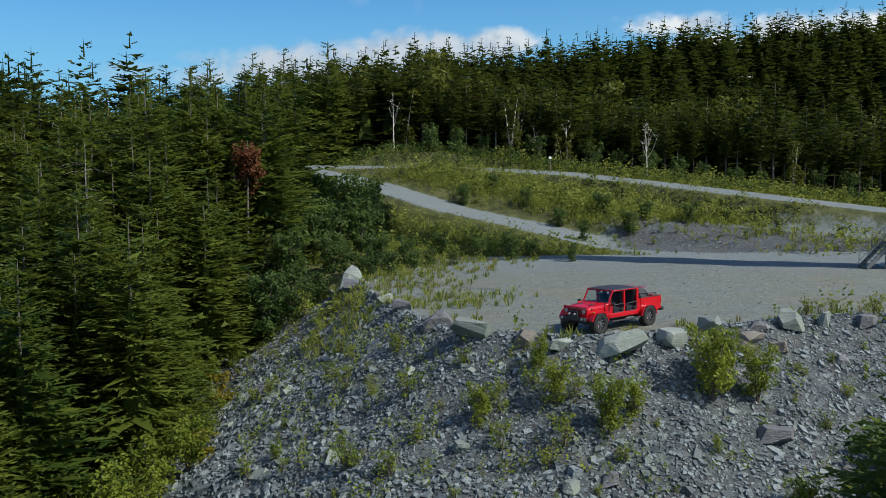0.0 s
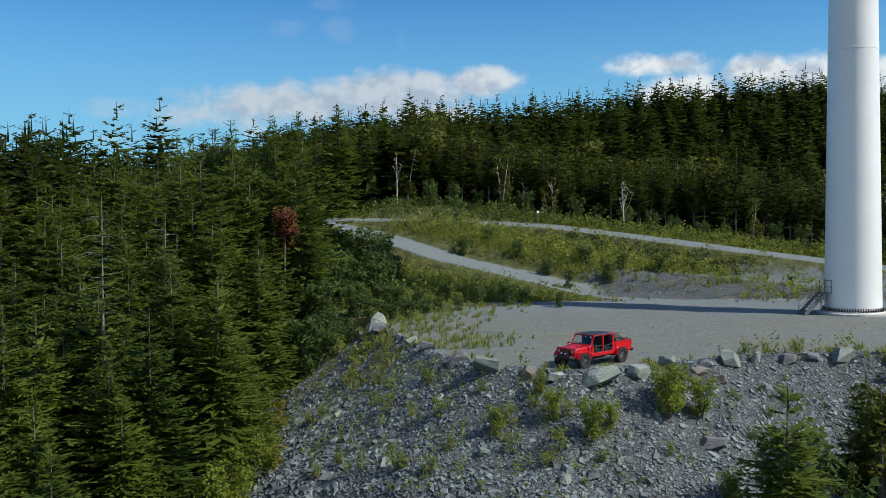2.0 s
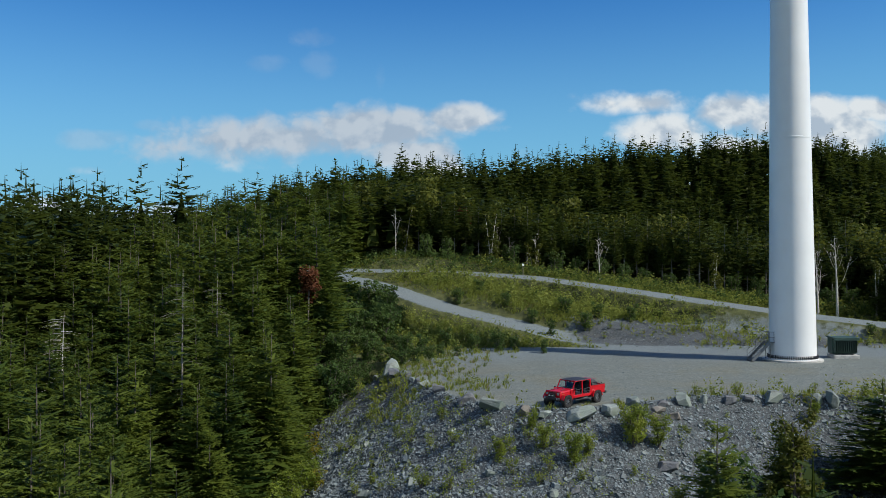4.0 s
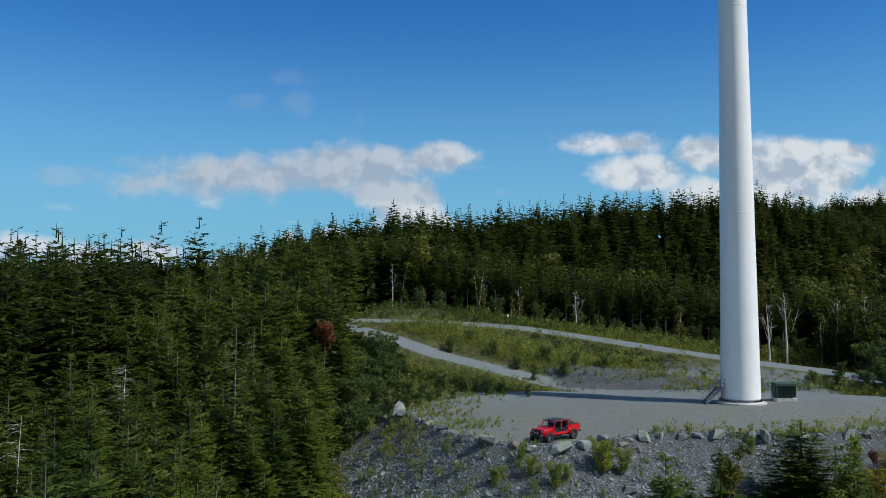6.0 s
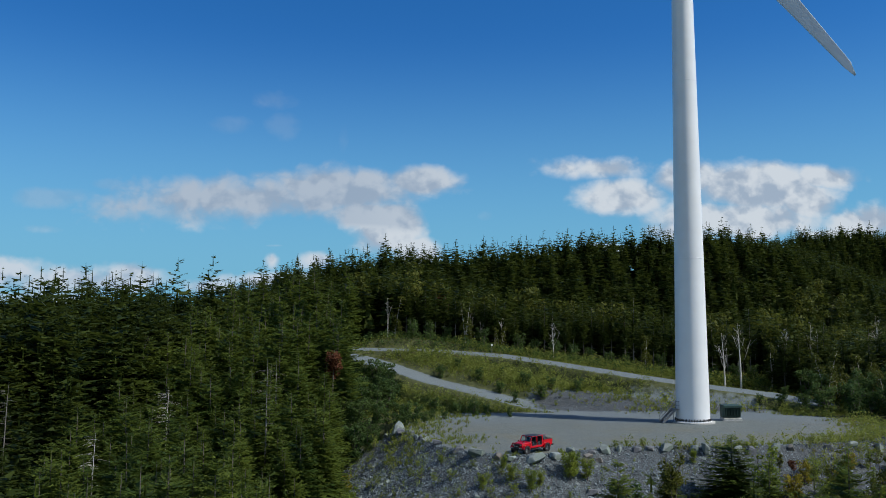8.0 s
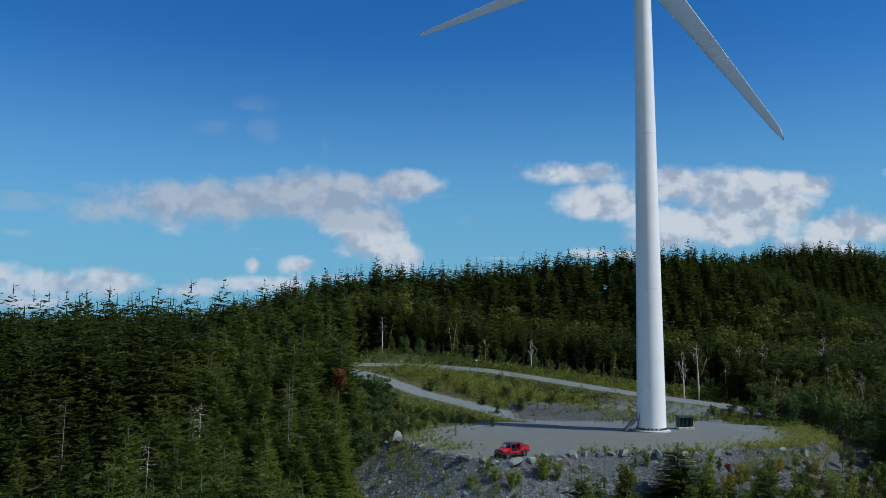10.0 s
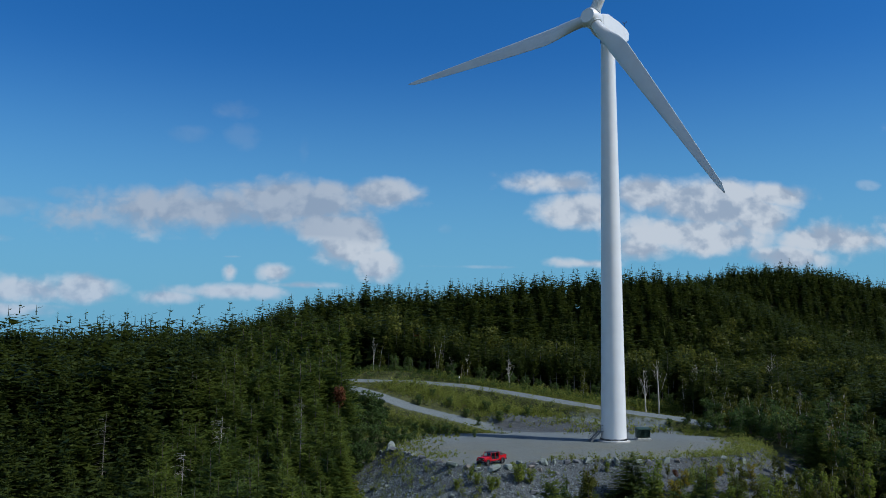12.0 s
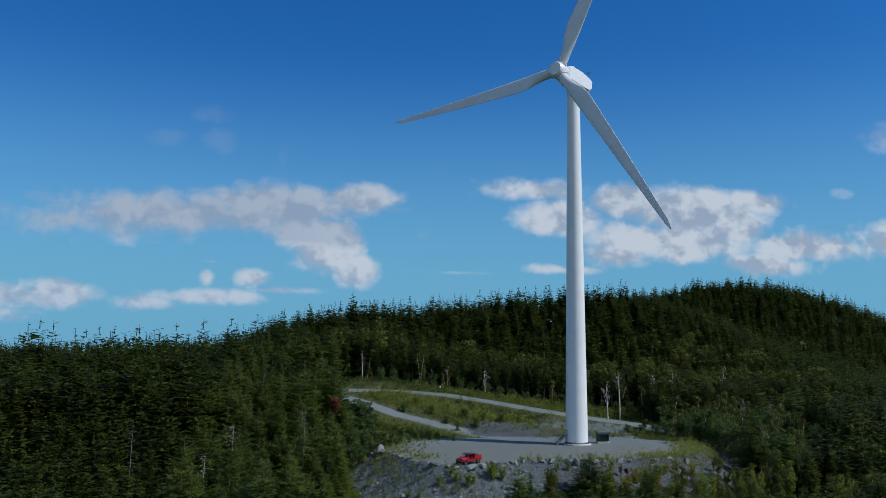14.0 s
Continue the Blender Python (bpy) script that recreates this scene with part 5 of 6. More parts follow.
def make_near_trees():
    r = np.random.default_rng(23)
    random.seed(4)
    # near crowns carry the needle green lightened against their own shade
    spruces = []
    for i in range(6):
        h = 12.5
        w = r.uniform(2.9, 3.6)
        crown = conifer(r, h, w * 1.3, 210, 15, r.uniform(0.05, 0.16), 0.52, 0.22, r.uniform(0.78, 0.92))
        ob = stand("spruce", "dark green spruce with drooping boughs in the wood", "spruce tree", crown, stem(r, h * 0.97, 0.17, 0.01), LIFTED_NEEDLES, BARK, "near spruces",
                   dead_boughs(r, h, 0.35, 14) if i % 2 else None)
        spruces.append(ob)
    fine = []
    for i in range(3):
        w = r.uniform(2.9, 3.5)
        crown = conifer(r, 12.5, w * 1.3, 270, 21, 0.05, 0.42, 0.22, r.uniform(0.78, 0.92))
        fine.append(stand("spruce", "dark green spruce with fine drooping boughs beside the slate slope", "spruce tree", crown, stem(r, 12.1, 0.17, 0.01), LIFTED_NEEDLES, BARK, "near spruces", dead_boughs(r, 12.5, 0.35, 14)))
    spruces += fine
    # left flank, nearest the pad
    x, y = scatter(((-38, -10, 12, 104), lambda a, b: (~clearing(a, b)) * np.where((a > -15.5) & (b > 50) & (b < 84), 0.0, 0.95)), 3.15, rng=r)
    edge = -13.2 - 1.6 * smooth(30, 44, y) + 2.0 * smooth(52, 60, y)
    ok = (x < edge) & (road_clear(x, y) > 4.5)
    x, y = x[ok], y[ok]
    # the rows that face the open ground on the far side, and the right flank
    used = set()
    for px, py in zip(x, y):
        s = r.uniform(0.68, 0.98) + 0.1 * r.random() ** 2 + 0.24 * float(smooth(44, 64, py))
        lim = (float(height_limit(px, py)) - float(terrain(px, py))) / 13.2
        s = min(s, lim)
        if float(segment_distance(px, py, -16.0, 57.5, -5.0, 12.0)[0]) < 3.6:
            s = min(s, (8.3 - float(terrain(px, py))) / 13.2)
        if s < 0.3:
            continue
        k = int(r.integers(6))
        if px > -25 and py < 47:
            k = 6 + int(r.integers(3))
        a = r.uniform(0, 360)
        if k not in used:
            used.add(k)
            spruces[k].matrix_world = pose(px, py, float(terrain(px, py)) - 0.15, 0, 0, a)
            spruces[k].scale = (s, s, s)
        else:
            place(spruces[k], px, py, s, a)
    # spruces dying from within: thin boughs round a grey stem set with dry twigs
    for px, py, top in ((-20.7, 34.6, 10.2), (-21.4, 46.6, 9.6)):
        g = float(terrain(px, py))
        h = top - g
        crown = conifer(r, h, 0.27 * h, 120, 14, 0.12, 0.42, 0.25, 0.9, 0)
        ob = stand("dying_spruce", "thin-crowned spruce with a grey dead stem and twigs", "spruce tree", crown, stem(r, h * 0.97, 0.15, 0.008), LIFTED_NEEDLES, DEAD, "dying spruces", dead_boughs(r, h, 0.92, 70, 1.5))
        ob.matrix_world = pose(px, py, g - 0.15, 0, 0, r.uniform(0, 360))
    # spruces standing alone before the pad
    for px, py, top in ((10.8, 21.6, 1.9), (24.2, 30.6, 2.6), (17.6, 29.6, 0.3), (25.0, 24.0, 1.6), (31.0, 22.0, 2.6), (26.5, 19.0, 1.0), (36, 24, 0.5), (58, 44, 6.5), (61, 36, 5.0), (57.5, 33, 2.5), (63, 52, 8.0)):
        g = float(terrain(px, py))
        c = place(spruces[6 + int(r.integers(3))], px, py, (top - g) / 12.5, r.uniform(0, 360))
        c.scale = (c.scale.z * (1.7 if px == 24.2 else 1.1), c.scale.z * (1.7 if px == 24.2 else 1.1), (top - g) / 12.5)
    # tall spruces with bare lower stems along the edge of the far wood
    tall = []
    for i in range(4):
        h = 14.0
        crown = conifer(r, h, r.uniform(1.9, 2.6), 120, 6, r.uniform(0.3, 0.46), 0.7, 0.16, 0.7, 0.3)
        tall.append(stand("tall_spruce", "tall spruce with a bare grey lower stem", "spruce tree", crown, stem(r, h * 0.97, 0.15, 0.012), NEEDLES, DEAD if i % 2 else BARK, "spruces at the wood's edge", dead_boughs(r, h, 0.45, 24, 1.3)))
    n = 0
    for px in np.arange(-6, 76, 1.75):
        py = 101.5 - 0.12 * max(0, min(60, px - 8)) + r.uniform(-0.8, 3.0)
        if px > 56:
            py = 92 + r.uniform(-3, 4) - (px - 56) * 0.6
        s, a = r.uniform(0.45, 0.70) + 0.27 * float(smooth(5, 40, px)), r.uniform(0, 360)
        if n < 4:
            tall[n].matrix_world = pose(px, py, float(terrain(px, py)) - 0.15, 0, 0, a)
            tall[n].scale = (s, s, s)
        else:
            place(tall[n % 4], px, py, s, a)
        n += 1


make_near_trees()


def make_shrubs():
    r = np.random.default_rng(31)
    random.seed(9)

    def kind(name, label, category, h, spread, stems, clumps, leaves, size, mat, bark, group, low=0.1):
        (tv, tf), crown = broadleaf(r, h, spread, stems, clumps, leaves, size, low)
        return stand(name, label, category, crown, (tv, tf), mat, bark, group)

    saplings = [kind("birch_sapling", "young leafy birch sapling rooted in broken slate", "sapling", 2.5, 1.1, 5, 12, 2600, 0.055, LEAVES, BARK, "birch saplings") for _ in range(3)]
    tufts = [kind("small_shrub", "small yellow-green shrub growing through slate", "shrub", 1.2, 0.75, 4, 6, 420, 0.045, LEAVES, BARK, "slope shrubs") for _ in range(4)]
    alders = [kind("alder_shrub", "dense dark green alder shrub", "shrub", 4.2, 2.2, 6, 8, 1300, 0.155, ALDER, BARK, "alder thicket") for _ in range(4)]
    wild = [kind("leafy_shrub", "green leafy shrub in mixed growth below the pad", "shrub", 4.2, 2.2, 5, 8, 1200, 0.14, ALDER, BARK, "slope growth") for _ in range(4)]
    trees = [kind("birch_tree", "leafy green birch tree at the wood's edge", "birch tree", 8.5, 2.6, 2, 18, 1300, 0.19, OLIVE, PALE, "birch trees") for _ in range(3)]
    mixed = [kind("young_birch", "tall young birch with small green leaves below the slate slope", "birch tree", 9.0, 2.3, 3, 16, 1700, 0.15, OLIVE if i else LEAVES, BARK, "young birches", 0.3) for i in range(3)]
    autumn = [kind("yellowing_shrub", "shrub with leaves turning yellow", "shrub", 2.6, 1.5, 5, 7, 800, 0.11, YELLOW, BARK, "turning shrubs") for _ in range(2)]
    rust = [kind("rusty_tree", "small tree with rust-red leaves", "tree", 8.0, 1.9, 1, 26, 1500, 0.12, RUST, BARK, "rusty trees", 0.6)]
    bright = [kind("green_shrub", "bright green leafy shrub at the foot of the slate", "shrub", 3.0, 1.9, 5, 10, 2000, 0.085, LEAVES, BARK, "bright shrubs") for _ in range(3)]
    used = {}

    def put(pool, x, y, h, base_h):
        k = int(r.integers(len(pool)))
        ob, s, a = pool[k], h / base_h, r.uniform(0, 360)
        if ob.name not in used:
            used[ob.name] = 1
            ob.matrix_world = pose(x, y, float(terrain(x, y)) - 0.06, 0, 0, a)
            ob.scale = (s, s, s)
        else:
            c = copy_thing(ob, pose(x, y, float(terrain(x, y)) - 0.06, 0, 0, a))
            c.scale = (s, s, s)

    for x, y, h in ((8.7, 31.2, 3.3), (10.4, 31.5, 2.6), (4.6, 29.0, 2.4), (5.6, 29.8, 1.6), (2.9, 30.3, 1.9), (2.4, 31.9, 1.6), (0.2, 30.4, 1.7), (10.2, 26.4, 2.0), (9.3, 32.0, 2.4), (22.5, 36.4, 1.6)):
        put(saplings, x, y, h, 2.5)
    for x, y, h in ((-3.3, 36.6, 1.5), (-2.7, 32.7, 1.3), (-5.4, 35.4, 1.2), (-4.7, 30, 1.4), (0.9, 29, 1.2), (3.0, 28.6, 1.3), (12.7, 31, 0.9), (8.2, 28.8, 0.9), (-6.5, 45.3, 1.5), (-2.9, 28.8, 1.2),
                    (-2.1, 30, 1.0), (-0.4, 33, 0.9), (-10.5, 52.1, 2.0), (14.5, 33.5, 0.9), (13.0, 34.0, 0.6), (19.5, 35.0, 0.9)):
        put(tufts, x, y, h, 1.2)
    for i in range(26):
        x = r.uniform(15, 40)
        y = float(np.interp(x, [12, 17, 22, 27, 33, 40], [36.6, 38.2, 38.6, 37.4, 38.5, 40])) + r.uniform(0.2, 2.2)
        put(tufts, x, y, r.uniform(0.5, 1.3), 1.2)
    for i in range(26):
        x, y = r.uniform(12, 44), r.uniform(69.5, 79)
        put(tufts, x, y, r.uniform(0.4, 1.2), 1.2)
    for i in range(250):
        x, y = r.uniform(-12, 26), r.uniform(24, 50)
        sd = float(pad_distance(x, y))
        if 0.6 < sd < 9 and r.random() < (0.85 if x < 5 else 0.35):
            put(tufts, x, y, r.uniform(0.35, 1.05) if x < 5 else r.uniform(0.3, 0.7), 1.2)
    # alder thicket beside the pad and up to the road
    for x, y in zip(*scatter(((-19, -5, 52, 90), lambda a, b: ((a < -4.6 - 0.22 * (b - 60)) & (a > -15 - 0.1 * (b - 58)) & (pad_distance(a, b) > 1.6) & ((b > 57) | (a < -10))) * 0.92), 2.1, rng=r)):
        if road_clear(x, y) > 3.4:
            near_pad = float(smooth(1.5, 6.0, pad_distance(x, y)))
            put(alders, x, y, r.uniform(1.2, 1.9) + near_pad * r.uniform(1.2, 3.6), 4.2)
    # bushes by the roads and the bank
    for x, y, h in ((2.7, 66.2, 2.4), (7.4, 64.6, 1.5), (4.6, 66.8, 1.8), (0.5, 66.5, 1.9), (-2.5, 68.5, 2.2), (9.5, 74, 1.8), (14, 77, 2.3), (16, 80, 2.2), (12, 80.5, 2.6), (8, 79, 2.0), (20, 80, 2.2), (5, 82, 2.0),
                    (28, 79.6, 1.0), (33, 78, 1.1), (-5.6, 57.2, 1.9), (-4.2, 59.6, 1.7), (-6.8, 55.4, 1.8), (-3.2, 62.4, 1.6), (-5.0, 62, 2.4), (-7.8, 57.8, 2.6), (-1.5, 63.2, 1.3), (-6.6, 60, 2.9), (-1, 83, 2.2), (2, 86, 1.9), (24, 82, 1.2), (9, 86, 1.6)):
        put(alders, x, y, h, 4.2)
    for x, y, h in ((52, 66, 4.6), (54.5, 63, 4.4), (56, 67, 5.4), (58.5, 62, 5.0), (60, 66, 5.6), (57, 58, 3.8), (61, 58.5, 4.6), (53.5, 70, 4.6), (50.5, 69.5, 3.2), (63, 63, 5.4), (55, 73, 4.8), (59.5, 71, 5.2), (50, 74.5, 2.2), (46.5, 75, 1.8), (48.5, 72.6, 2.2)):
        put(wild if x > 55 else alders, x, y, h, 4.2)
    # broad-leaved edge of the far wood
    for px in np.arange(-8, 70, 3.1):
        py = 100.3 - 0.12 * max(0, min(60, px - 8)) + r.uniform(-1.2, 2.5)
        if px > 54:
            py -= (px - 54) * 0.9
        pool = trees if r.random() < 0.3 else wild
        put(pool, px, py, r.uniform(5.5, 10) if pool is trees else r.uniform(2.2, 4.5), 8.5 if pool is trees else 4.2)
    for i in range(34):
        x, y = r.uniform(54, 92), r.uniform(66, 110)
        put(trees, x, y, r.uniform(6.5, 10.5), 8.5)
    # mixed growth on the lower right slope and the valley before the pad
    for x, y in zip(*scatter(((12, 78, 8, 84), lambda a, b: (~clearing(a, b)) * 0.92), 2.8, rng=r)):
        top = float(height_limit(x, y)) - float(terrain(x, y))
        h = min(r.uniform(5.0, 9.5), top - 1.2) if x > 16 and y < 31 else min(r.uniform(3.4, 7.6), top)
        if h < 1.2 or math.hypot(x - 10.8, y - 21.6) < 2.5 or math.hypot(x - 24.2, y - 30.6) < 3.2:
            continue
        roll = r.random()
        if x > 16 and y < 13:
            continue
        if x > 16 and y < 31:
            put(mixed, x, y, h, 9.0)
        elif roll < 0.45:
            put(wild, x, y, h, 4.2)
        elif roll < 0.86:
            put(trees, x, y, h * 1.1, 8.5)
        else:
            put(autumn, x, y, h * 0.7, 2.6)
    # growth that has taken the slate slope beyond the lone spruces
    for x, y in zip(*scatter(((26.5, 52, 29, 42), lambda a, b: smooth(1.2, 2.0, pad_distance(a, b)) * smooth(10, 9, pad_distance(a, b)) * smooth(25.5, 30, a) * 0.4), 1.9, rng=r)):
        h = min(r.uniform(1.4, 3.6), -0.3 - float(terrain(x, y)))
        if h > 0.7:
            roll = r.random()
            put(mixed if roll < 0.5 else bright if roll < 0.75 else autumn, x, y, h, 9.0 * 0.62 if roll < 0.5 else 3.0 if roll < 0.75 else 2.6)
    # bright shrubs at the foot of the slope on the valley side
    for x, y, h in ((-14.6, 45.2, 3.0), (-13.6, 41.6, 2.6), (-12.6, 38.2, 3.0), (-12.2, 34.6, 3.4), (-13.0, 31.2, 3.8), (-14.2, 48.6, 2.6), (-12.6, 28.4, 3.6), (-15.2, 37.5, 3.2), (-13.8, 51.2, 2.6), (-16.5, 42.5, 3.4)):
        put(bright, x - 1.5, y, h, 3.0)
        put(bright, x - 0.3, y + 1.5, h * 0.7, 3.0)
    for x, y, h in ((-13.2, 43.6, 2.0), (-12.0, 36.4, 1.8), (30.5, 31.5, 3.0), (36.5, 33, 2.6), (27.5, 30.5, 2.6)):
        put(autumn, x, y, h, 2.6)
    put(rust, -16.1, 60.3, 11.8, 8.0)
    put(rust, 1.0, 111, 10.0, 8.0)
    put(rust, 31.0, 32.5, 3.4, 8.0)


make_shrubs()


def make_bare_trees():
    r = np.random.default_rng(3)
    spots = [(46.6, 88.8, 11.0, 0.2, PALE, 10), (50.4, 91.5, 12.0, 0.22, PALE, 10), (19.3, 95.8, 6.6, 0.10, PALE, 14), (-9.3, 101, 7.0, 0.10, PALE, 8), (5.5, 100.5, 6.0, 0.08, DEAD, 7), (7.2, 100.8, 5.0, 0.08, DEAD, 6),
             (11.0, 100.5, 6.2, 0.08, PALE, 6), (-32.7, 43.8, 11.5, 0.12, PALE, 30), (-40, 62, 13, 0.12, DEAD, 24), (-48, 40, 13, 0.12, DEAD, 24), (-35, 28, 12, 0.11, PALE, 24), (-52, 70, 13, 0.12, DEAD, 22), (84, 108, 12, 0.12, PALE, 16), (66, 98, 11, 0.1, PALE, 12), (60, 95, 10, 0.1, PALE, 10), (70, 70, 8.0, 0.10, DEAD, 14), (74, 66, 7.5, 0.10, DEAD, 12), (62, 47, 7.0, 0.09, DEAD, 12)]
    for x, y, h, rad, mat, limbs in spots:
        v, f = bare_tree(r, h, rad, limbs, 0.4) if limbs < 20 else joined([stem(r, h, rad, 0.02), dead_boughs(r, h, 0.97, limbs * 3, 1.7)])
        ob = mesh_object("bare_tree", v, f, mat, smooth_faces=True)
        ob.matrix_world = pose(x, y, float(terrain(x, y)) - 0.1, 0, 0, r.uniform(0, 360))
        tagged(ob, "bare white birch snag with forked limbs" if mat is PALE else "dead grey leafless tree among the spruces", "dead tree", "dead trees")


make_bare_trees()


def make_sign():
    x, y = 8.5, 94.9
    root = tagged(new("road_marker"), "small white marker plate on a post by the track", "sign")
    root.matrix_world = pose(x, y, float(terrain(x, y)), 0, 0, 8)
    part("post", bar(bmesh.new(), (0, 0, -0.3), (0, 0, 1.5), 0.05), DEAD, root)
    part("plate", box(bmesh.new(), 0.3, 0.03, 0.28, Matrix.Translation((0, -0.06, 1.5)), 0.01), PAINT_WHITE, root)


make_sign()

# ---- weeds ----


def tuft(r, h, spread, blades, wide=0.05):
    v = []
    for i in range(blades):
        a, l = r.uniform(0, 6.28), h * r.uniform(0.5, 1.0)
        b = np.array([math.cos(a), math.sin(a), 0])
        s = np.array([-math.sin(a), math.cos(a), 0]) * wide * r.uniform(0.6, 1.4)
        p = b * spread * r.uniform(0, 0.5)
        mid = p + b * spread * r.uniform(0.1, 0.35) + np.array([0, 0, l * 0.6])
        tip = p + b * spread * r.uniform(0.3, 0.8) + np.array([0, 0, l])
        v += [p - s * 0.6, p + s * 0.6, mid + s, p - s * 0.6, mid + s, mid - s, mid - s, mid + s, tip]
    v = np.array(v)
    return v, np.arange(len(v)).reshape(-1, 3)


def leafy_weed(r, h, spread, leaves, size):
    c = [(r.uniform(-0.4, 0.4) * spread, r.uniform(-0.4, 0.4) * spread, h * t) for t in np.linspace(0.1, 0.9, 6)]
    return leaf_cloud(r, c, np.array([[spread * 0.4, spread * 0.4, h * 0.22]] * 6), leaves, size)


def make_weeds():
    r = np.random.default_rng(17)
    grass = [tuft(r, 0.55, 0.45, 14, 0.024) for _ in range(4)]
    leafy = [leafy_weed(r, 0.75, 0.5, 26, 0.068) for _ in range(5)]

    def chance(x, y):
        sd = pad_distance(x, y)
        patch = ripple(x, y, 6.0, 2.0) + 0.6 * ripple(x, y, 2.1, 5.0)
        c = np.zeros(np.shape(x))
        between = (y > 64) & (y < 99.5) & (x > -16) & (x < 60) & (sd > -0.5)
        bank = (x > 15) & (x < 47) & (y > 67) & (y < 80)
        c = np.where(between, np.where(bank, 0.09 + 0.22 * (patch > 0.45), 0.88), c)
        c = np.where((x > -9) & (x < 5) & (y > 42) & (y < 67) & (sd < 4), np.clip(0.4 + 0.5 * patch, 0, 0.9) * smooth(-9.0, -2.0, sd), c)
        lip = smooth(-3.2, -0.8, sd) * smooth(1.2, 0.3, sd) * (y < 52)
        c = np.maximum(c, lip * np.clip(0.35 + 0.5 * patch, 0.1, 0.9) * smooth(12, 18, x))
        c = np.maximum(c, lip * np.clip(0.5 * patch - 0.12, 0.0, 0.5) * smooth(16, 8, x))
        right = smooth(33, 40, x) * (y < 60) * smooth(-7 , -1, sd) * smooth(4, 1, sd)
        c = np.maximum(c, right * 0.75)
        low = road_distance(x, y, LOWER_ROAD)[0]
        c = np.where((road_clear(x, y) < 2.4) | (low < 3.3), 0.0, c)
        edge = (road_clear(x, y) < 4.0) | (low < 4.6)
        return np.where(edge, c * 0.8, c)

    x, y = scatter(((-18, 62, 32, 100), chance), 0.39, rng=r)
    pick = r.random(len(x))
    corner = (x < 12) & (y < 67) & (pad_distance(x, y) < 4)
    pick = np.where(corner, pick * 0.55 + 0.4 * (pick > 0.9), pick)
    g = pick < 0.45
    low = 0.45 + 0.55 * smooth(2.5, 6.0, road_clear(x, y))
    low = np.where((x > 3) & (x < 25) & (y > 78), np.maximum(low, 0.95), low)
    upper, _ = road_distance(x, y, UPPER_ROAD)
    verge = (upper > 2.2) & (upper < 5.0) & (y < 94) & (x > -7) & (x < 36)
    low = np.where(verge, 1.0, low)
    low = low * np.where((y > 69) & (road_clear(x, y) > 3.0), 1.45, 1.0)
    low = low * np.where((pad_distance(x, y) < -1.0) & (x < 14), 0.9, 1.0)
    grow(grass, x[g], y[g], r.uniform(0.5, 1.2, g.sum()) * low[g], r, "grass_tufts", WEED, 0.03)
    tagged(bpy.data.objects["grass_tufts"], "tufts of green grass and weeds on gravel", "grass", kind="stuff")
    l = (pick >= 0.45) & (pick < 0.88)
    grow(leafy, x[l], y[l], r.uniform(0.6, 2.0, l.sum()) * low[l], r, "leafy_weeds", WEED, 0.03)
    tagged(bpy.data.objects["leafy_weeds"], "leafy green roadside weeds", "weeds", kind="stuff")
    d = pick >= 0.88
    grow(grass, x[d], y[d], r.uniform(0.5, 1.0, d.sum()), r, "dry_grass", STRAW, 0.03)
    tagged(bpy.data.objects["dry_grass"], "dry straw-coloured grass among the weeds", "grass", kind="stuff")
    # thin growth on the broken slate
    def on_slope(a, b):
        sd = pad_distance(a, b)
        return smooth(0.5, 1.5, sd) * smooth(9, 7, sd) * (b < 54) * np.where(a < 6, 0.95, 0.16) * np.clip(0.6 + ripple(a, b, 4.0, 3.0), 0.1, 1.6)

    x, y = scatter(((-14, 50, 22, 54), on_slope), 0.55, rng=r)
    grow(leafy, x, y, r.uniform(0.35, 1.1, len(x)), r, "slope_weeds", LEAVES, 0.03)
    tagged(bpy.data.objects["slope_weeds"], "sparse yellow-green seedlings on broken slate", "weeds", kind="stuff")
    # undergrowth hiding the forest floor near the open ground
    ferns = [leafy_weed(r, 1.3, 1.3, 40, 0.16) for _ in range(4)]
    x, y = scatter(((-17, 64, 93, 103), lambda a, b: 0.85 * (road_clear(a, b) > 2.4)), 0.85, rng=r)
    grow(ferns, x, y, r.uniform(0.5, 1.2, len(x)), r, "undergrowth", ALDER, 0.05)
    tagged(bpy.data.objects["undergrowth"], "low green undergrowth along the wood's edge", "undergrowth", kind="stuff")


make_weeds()

# ---- loose slate ----


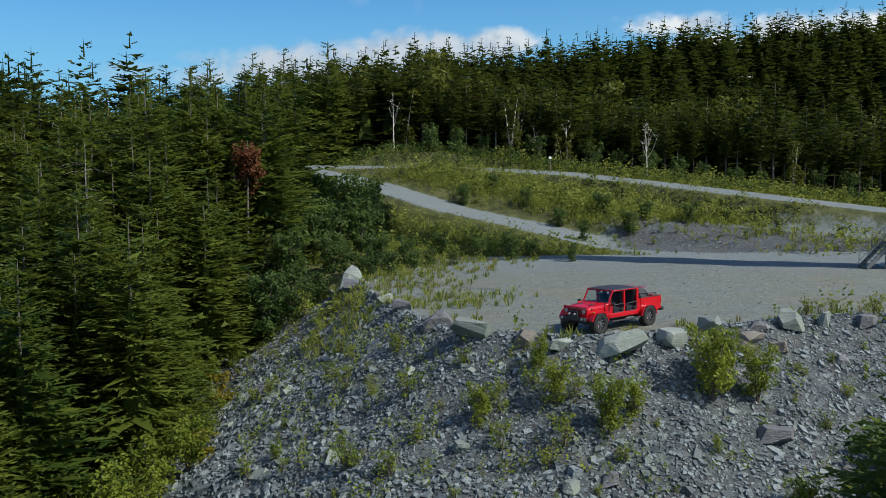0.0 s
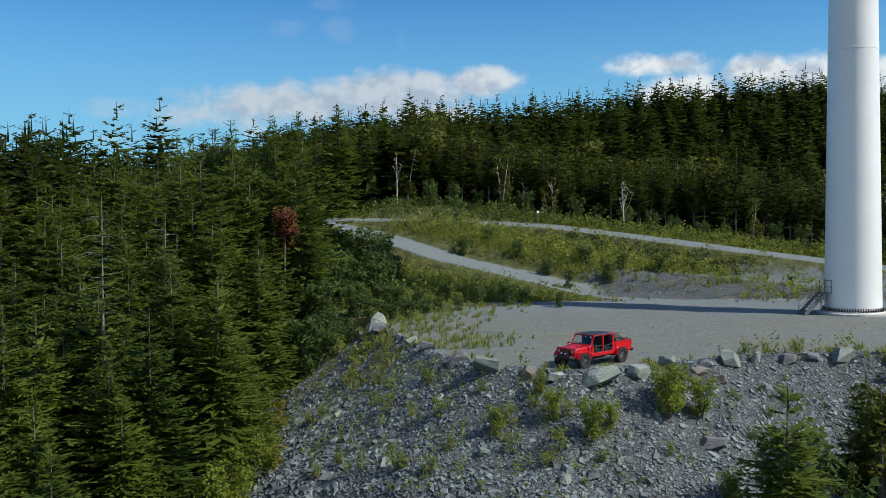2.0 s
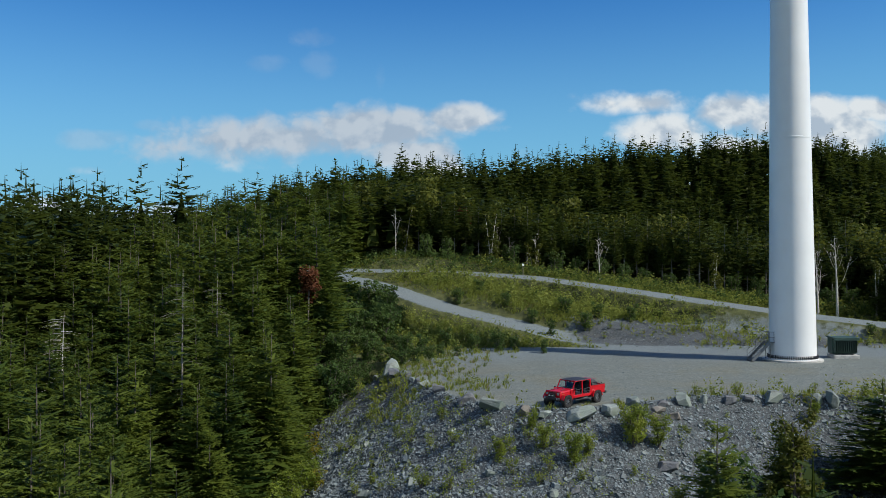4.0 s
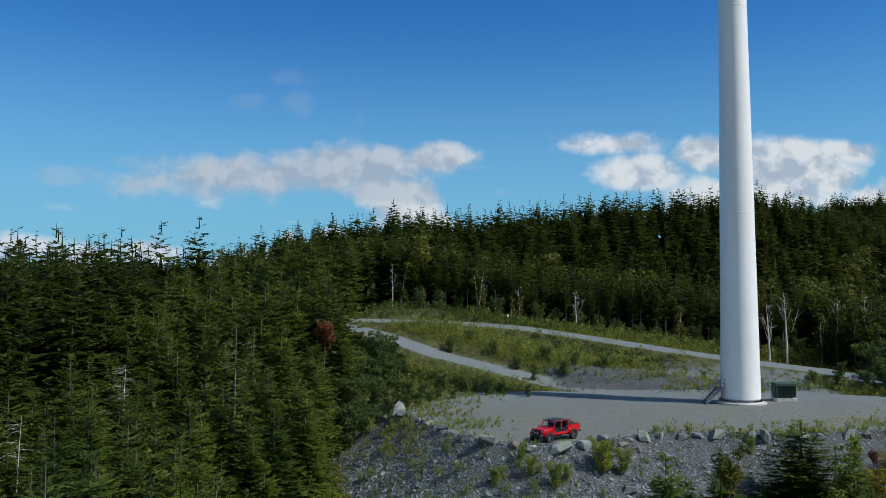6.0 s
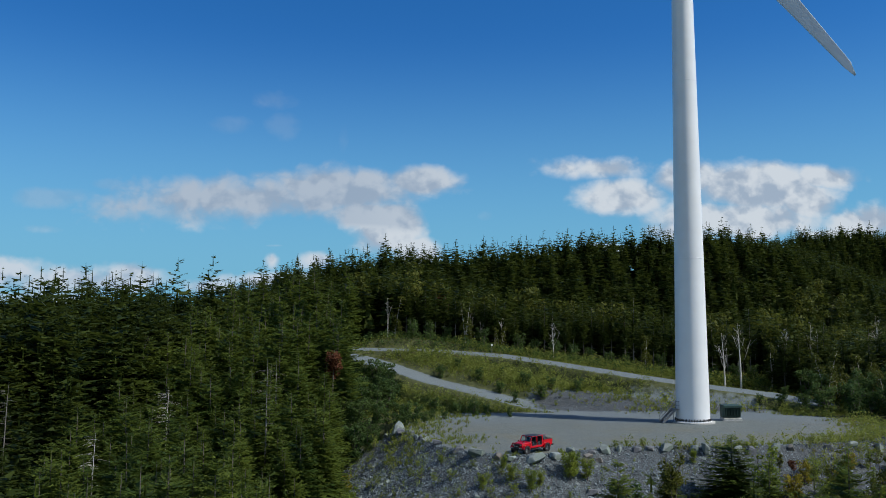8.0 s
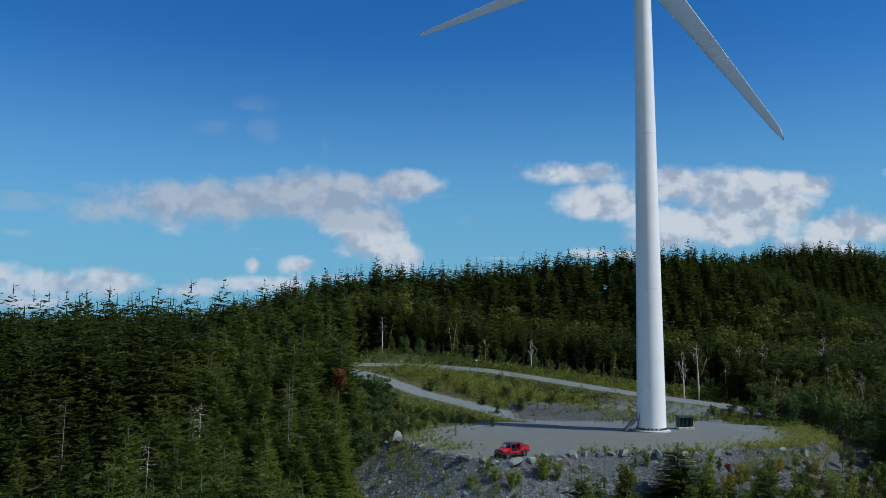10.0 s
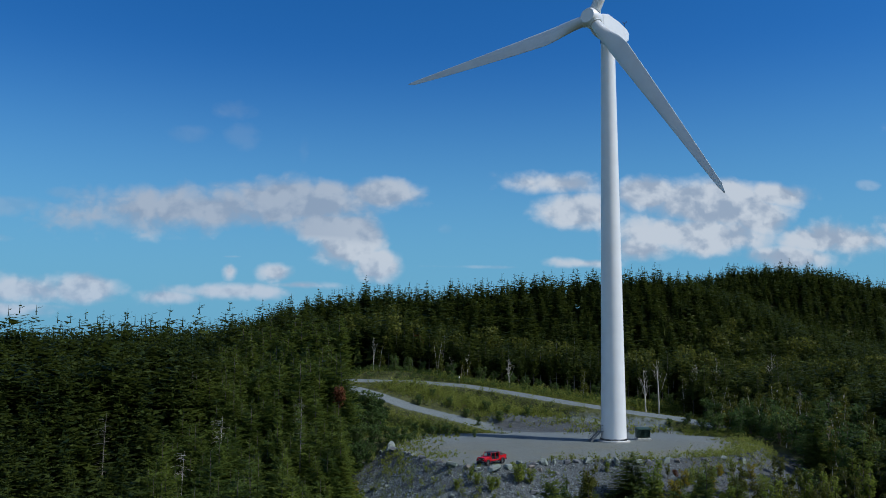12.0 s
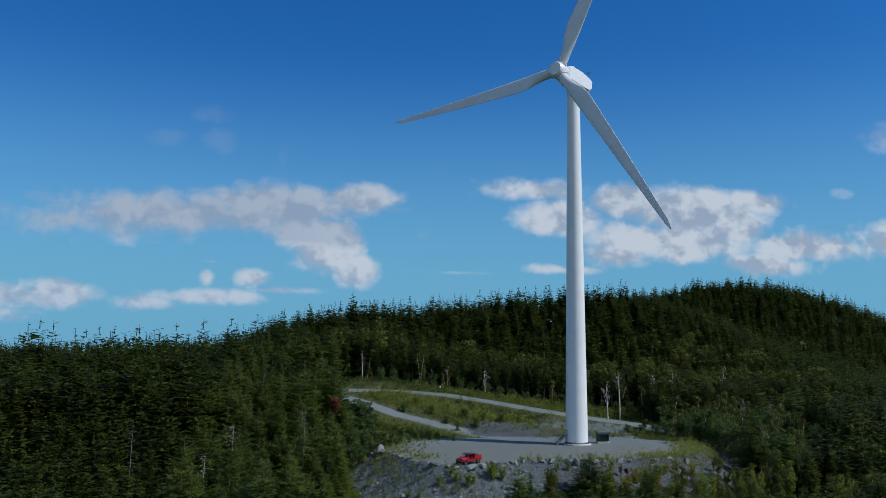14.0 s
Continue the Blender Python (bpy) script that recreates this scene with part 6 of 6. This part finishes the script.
def shards(r, n, xs, ys, sizes, flat=0.3):
    """Irregular flat plates lying about on the ground, as one array of triangles."""
    k = 4
    z = terrain(xs, ys)
    e = 0.25
    nx = -(terrain(xs + e, ys) - terrain(xs - e, ys)) / (2 * e)
    ny = -(terrain(xs, ys + e) - terrain(xs, ys - e)) / (2 * e)
    nrm = np.stack([nx, ny, np.ones(n)], 1) + r.normal(size=(n, 3)) * flat
    nrm /= np.linalg.norm(nrm, axis=1)[:, None]
    t = r.normal(size=(n, 3))
    u = np.cross(nrm, t)
    u /= np.linalg.norm(u, axis=1)[:, None]
    w = np.cross(nrm, u)
    a = np.sort(r.uniform(0, 2 * np.pi, (n, k)) * 0.13 + np.linspace(0, 2 * np.pi, k, endpoint=False)[None] * 1.0, axis=1)
    rad = sizes[:, None] * r.uniform(0.55, 1.1, (n, k))
    stretch = r.uniform(0.45, 1.0, (n, 1))
    cx, cy = rad * np.cos(a), rad * np.sin(a) * stretch
    thick = sizes * r.uniform(0.15, 0.5, n)
    c = np.stack([xs, ys, z], 1) + nrm * (thick * 0.3)[:, None]
    ring = c[:, None] + cx[..., None] * u[:, None] + cy[..., None] * w[:, None]
    top = ring * 1.0 + (nrm * (thick * 0.6)[:, None])[:, None] - 0.12 * (ring - c[:, None])
    low = ring - (nrm * (thick * 0.6)[:, None])[:, None]
    v = np.concatenate([top, low], 1)
    base = np.arange(n)[:, None] * 2 * k
    tri = [[0, i, i + 1] for i in range(1, k - 1)]
    for i in range(k):
        j = (i + 1) % k
        tri += [[i, i + k, j], [j, i + k, j + k]]
    f = (base[:, :, None] + np.array(tri)[None]).reshape(-1, 3)
    return v.reshape(-1, 3), f


def make_slate():
    r = np.random.default_rng(41)

    def dens(a, b):
        return spoil_amount(a, b)

    x, y = scatter(((-16, 54, 18, 56), lambda a, b: dens(a, b) * np.where((a < 26) & (b < 46), 0.97, 0.35)), 0.142, 0.5, rng=r)
    sizes = 0.055 + 0.05 * r.random(len(x)) + 0.16 * r.random(len(x)) ** 7
    sizes = sizes * (1.0 + 0.3 * smooth(2.5, 8, pad_distance(x, y)))
    v, f = shards(r, len(x), x, y, sizes, 0.33)
    ob = mesh_object("slate_rubble", v, f, SLATE)
    tagged(ob, "loose broken slate covering the slope", "rubble", kind="stuff")
    x, y = scatter(((14, 48, 67, 82), lambda a, b: dens(a, b) * 0.6), 0.34, 0.5, rng=r)
    v, f = shards(r, len(x), x, y, 0.06 + 0.12 * r.random(len(x)) ** 4)
    ob = mesh_object("bank_rubble", v, f, SLATE)
    tagged(ob, "loose slate on the bank behind the pad", "rubble", kind="stuff")
    # chips strewn on the pad
    x, y = scatter(((-6, 52, 33, 68), lambda a, b: smooth(0, -0.6, pad_distance(a, b)) * 0.4), 0.42, 0.5, rng=r)
    v, f = shards(r, len(x), x, y, 0.025 + 0.075 * r.random(len(x)) ** 6, 0.15)
    ob = mesh_object("gravel_chips", v, f, SLATE)
    tagged(ob, "slate chips strewn over the pad", "gravel", kind="stuff")
    # the larger stones, each its own
    plates = []
    for i in range(14):
        s = np.array([0.3])
        v, f = shards(r, 1, np.array([20.0]), np.array([55.0]), s, 0.05)
        v = v - v.mean(axis=0)
        me = mesh_object("stone", v, f, SLATE if i % 4 else BOULDER, ground)
        plates.append(me)
    done = 0
    while done < 290:
        px, py = r.uniform(-12, 24), r.uniform(23, 44)
        sd = float(pad_distance(px, py))
        if not 1.0 < sd < 10 or float(spoil_amount(px, py)) < 0.5:
            continue
        if done < 14:
            ob = plates[done]
        else:
            ob = new("stone", plates[int(r.integers(14))].data)
            ob.parent = ground
        s = (0.5 + 0.9 * r.random() ** 2) * (1.0 + 0.7 * float(smooth(0, -8, px)))
        g = [float(terrain(px + 0.3, py) - terrain(px - 0.3, py)) / 0.6, float(terrain(px, py + 0.3) - terrain(px, py - 0.3)) / 0.6]
        n = Vector((-g[0] + r.normal() * 0.25, -g[1] + r.normal() * 0.25, 1)).normalized()
        ob.matrix_world = Matrix.Translation((px, py, float(terrain(px, py)) + 0.02)) @ n.to_track_quat("Z", "Y").to_matrix().to_4x4() @ Matrix.Rotation(r.uniform(0, 6.28), 4, "Z") @ Matrix.Diagonal((s, s, s * r.uniform(0.7, 1.6), 1))
        done += 1


make_slate()
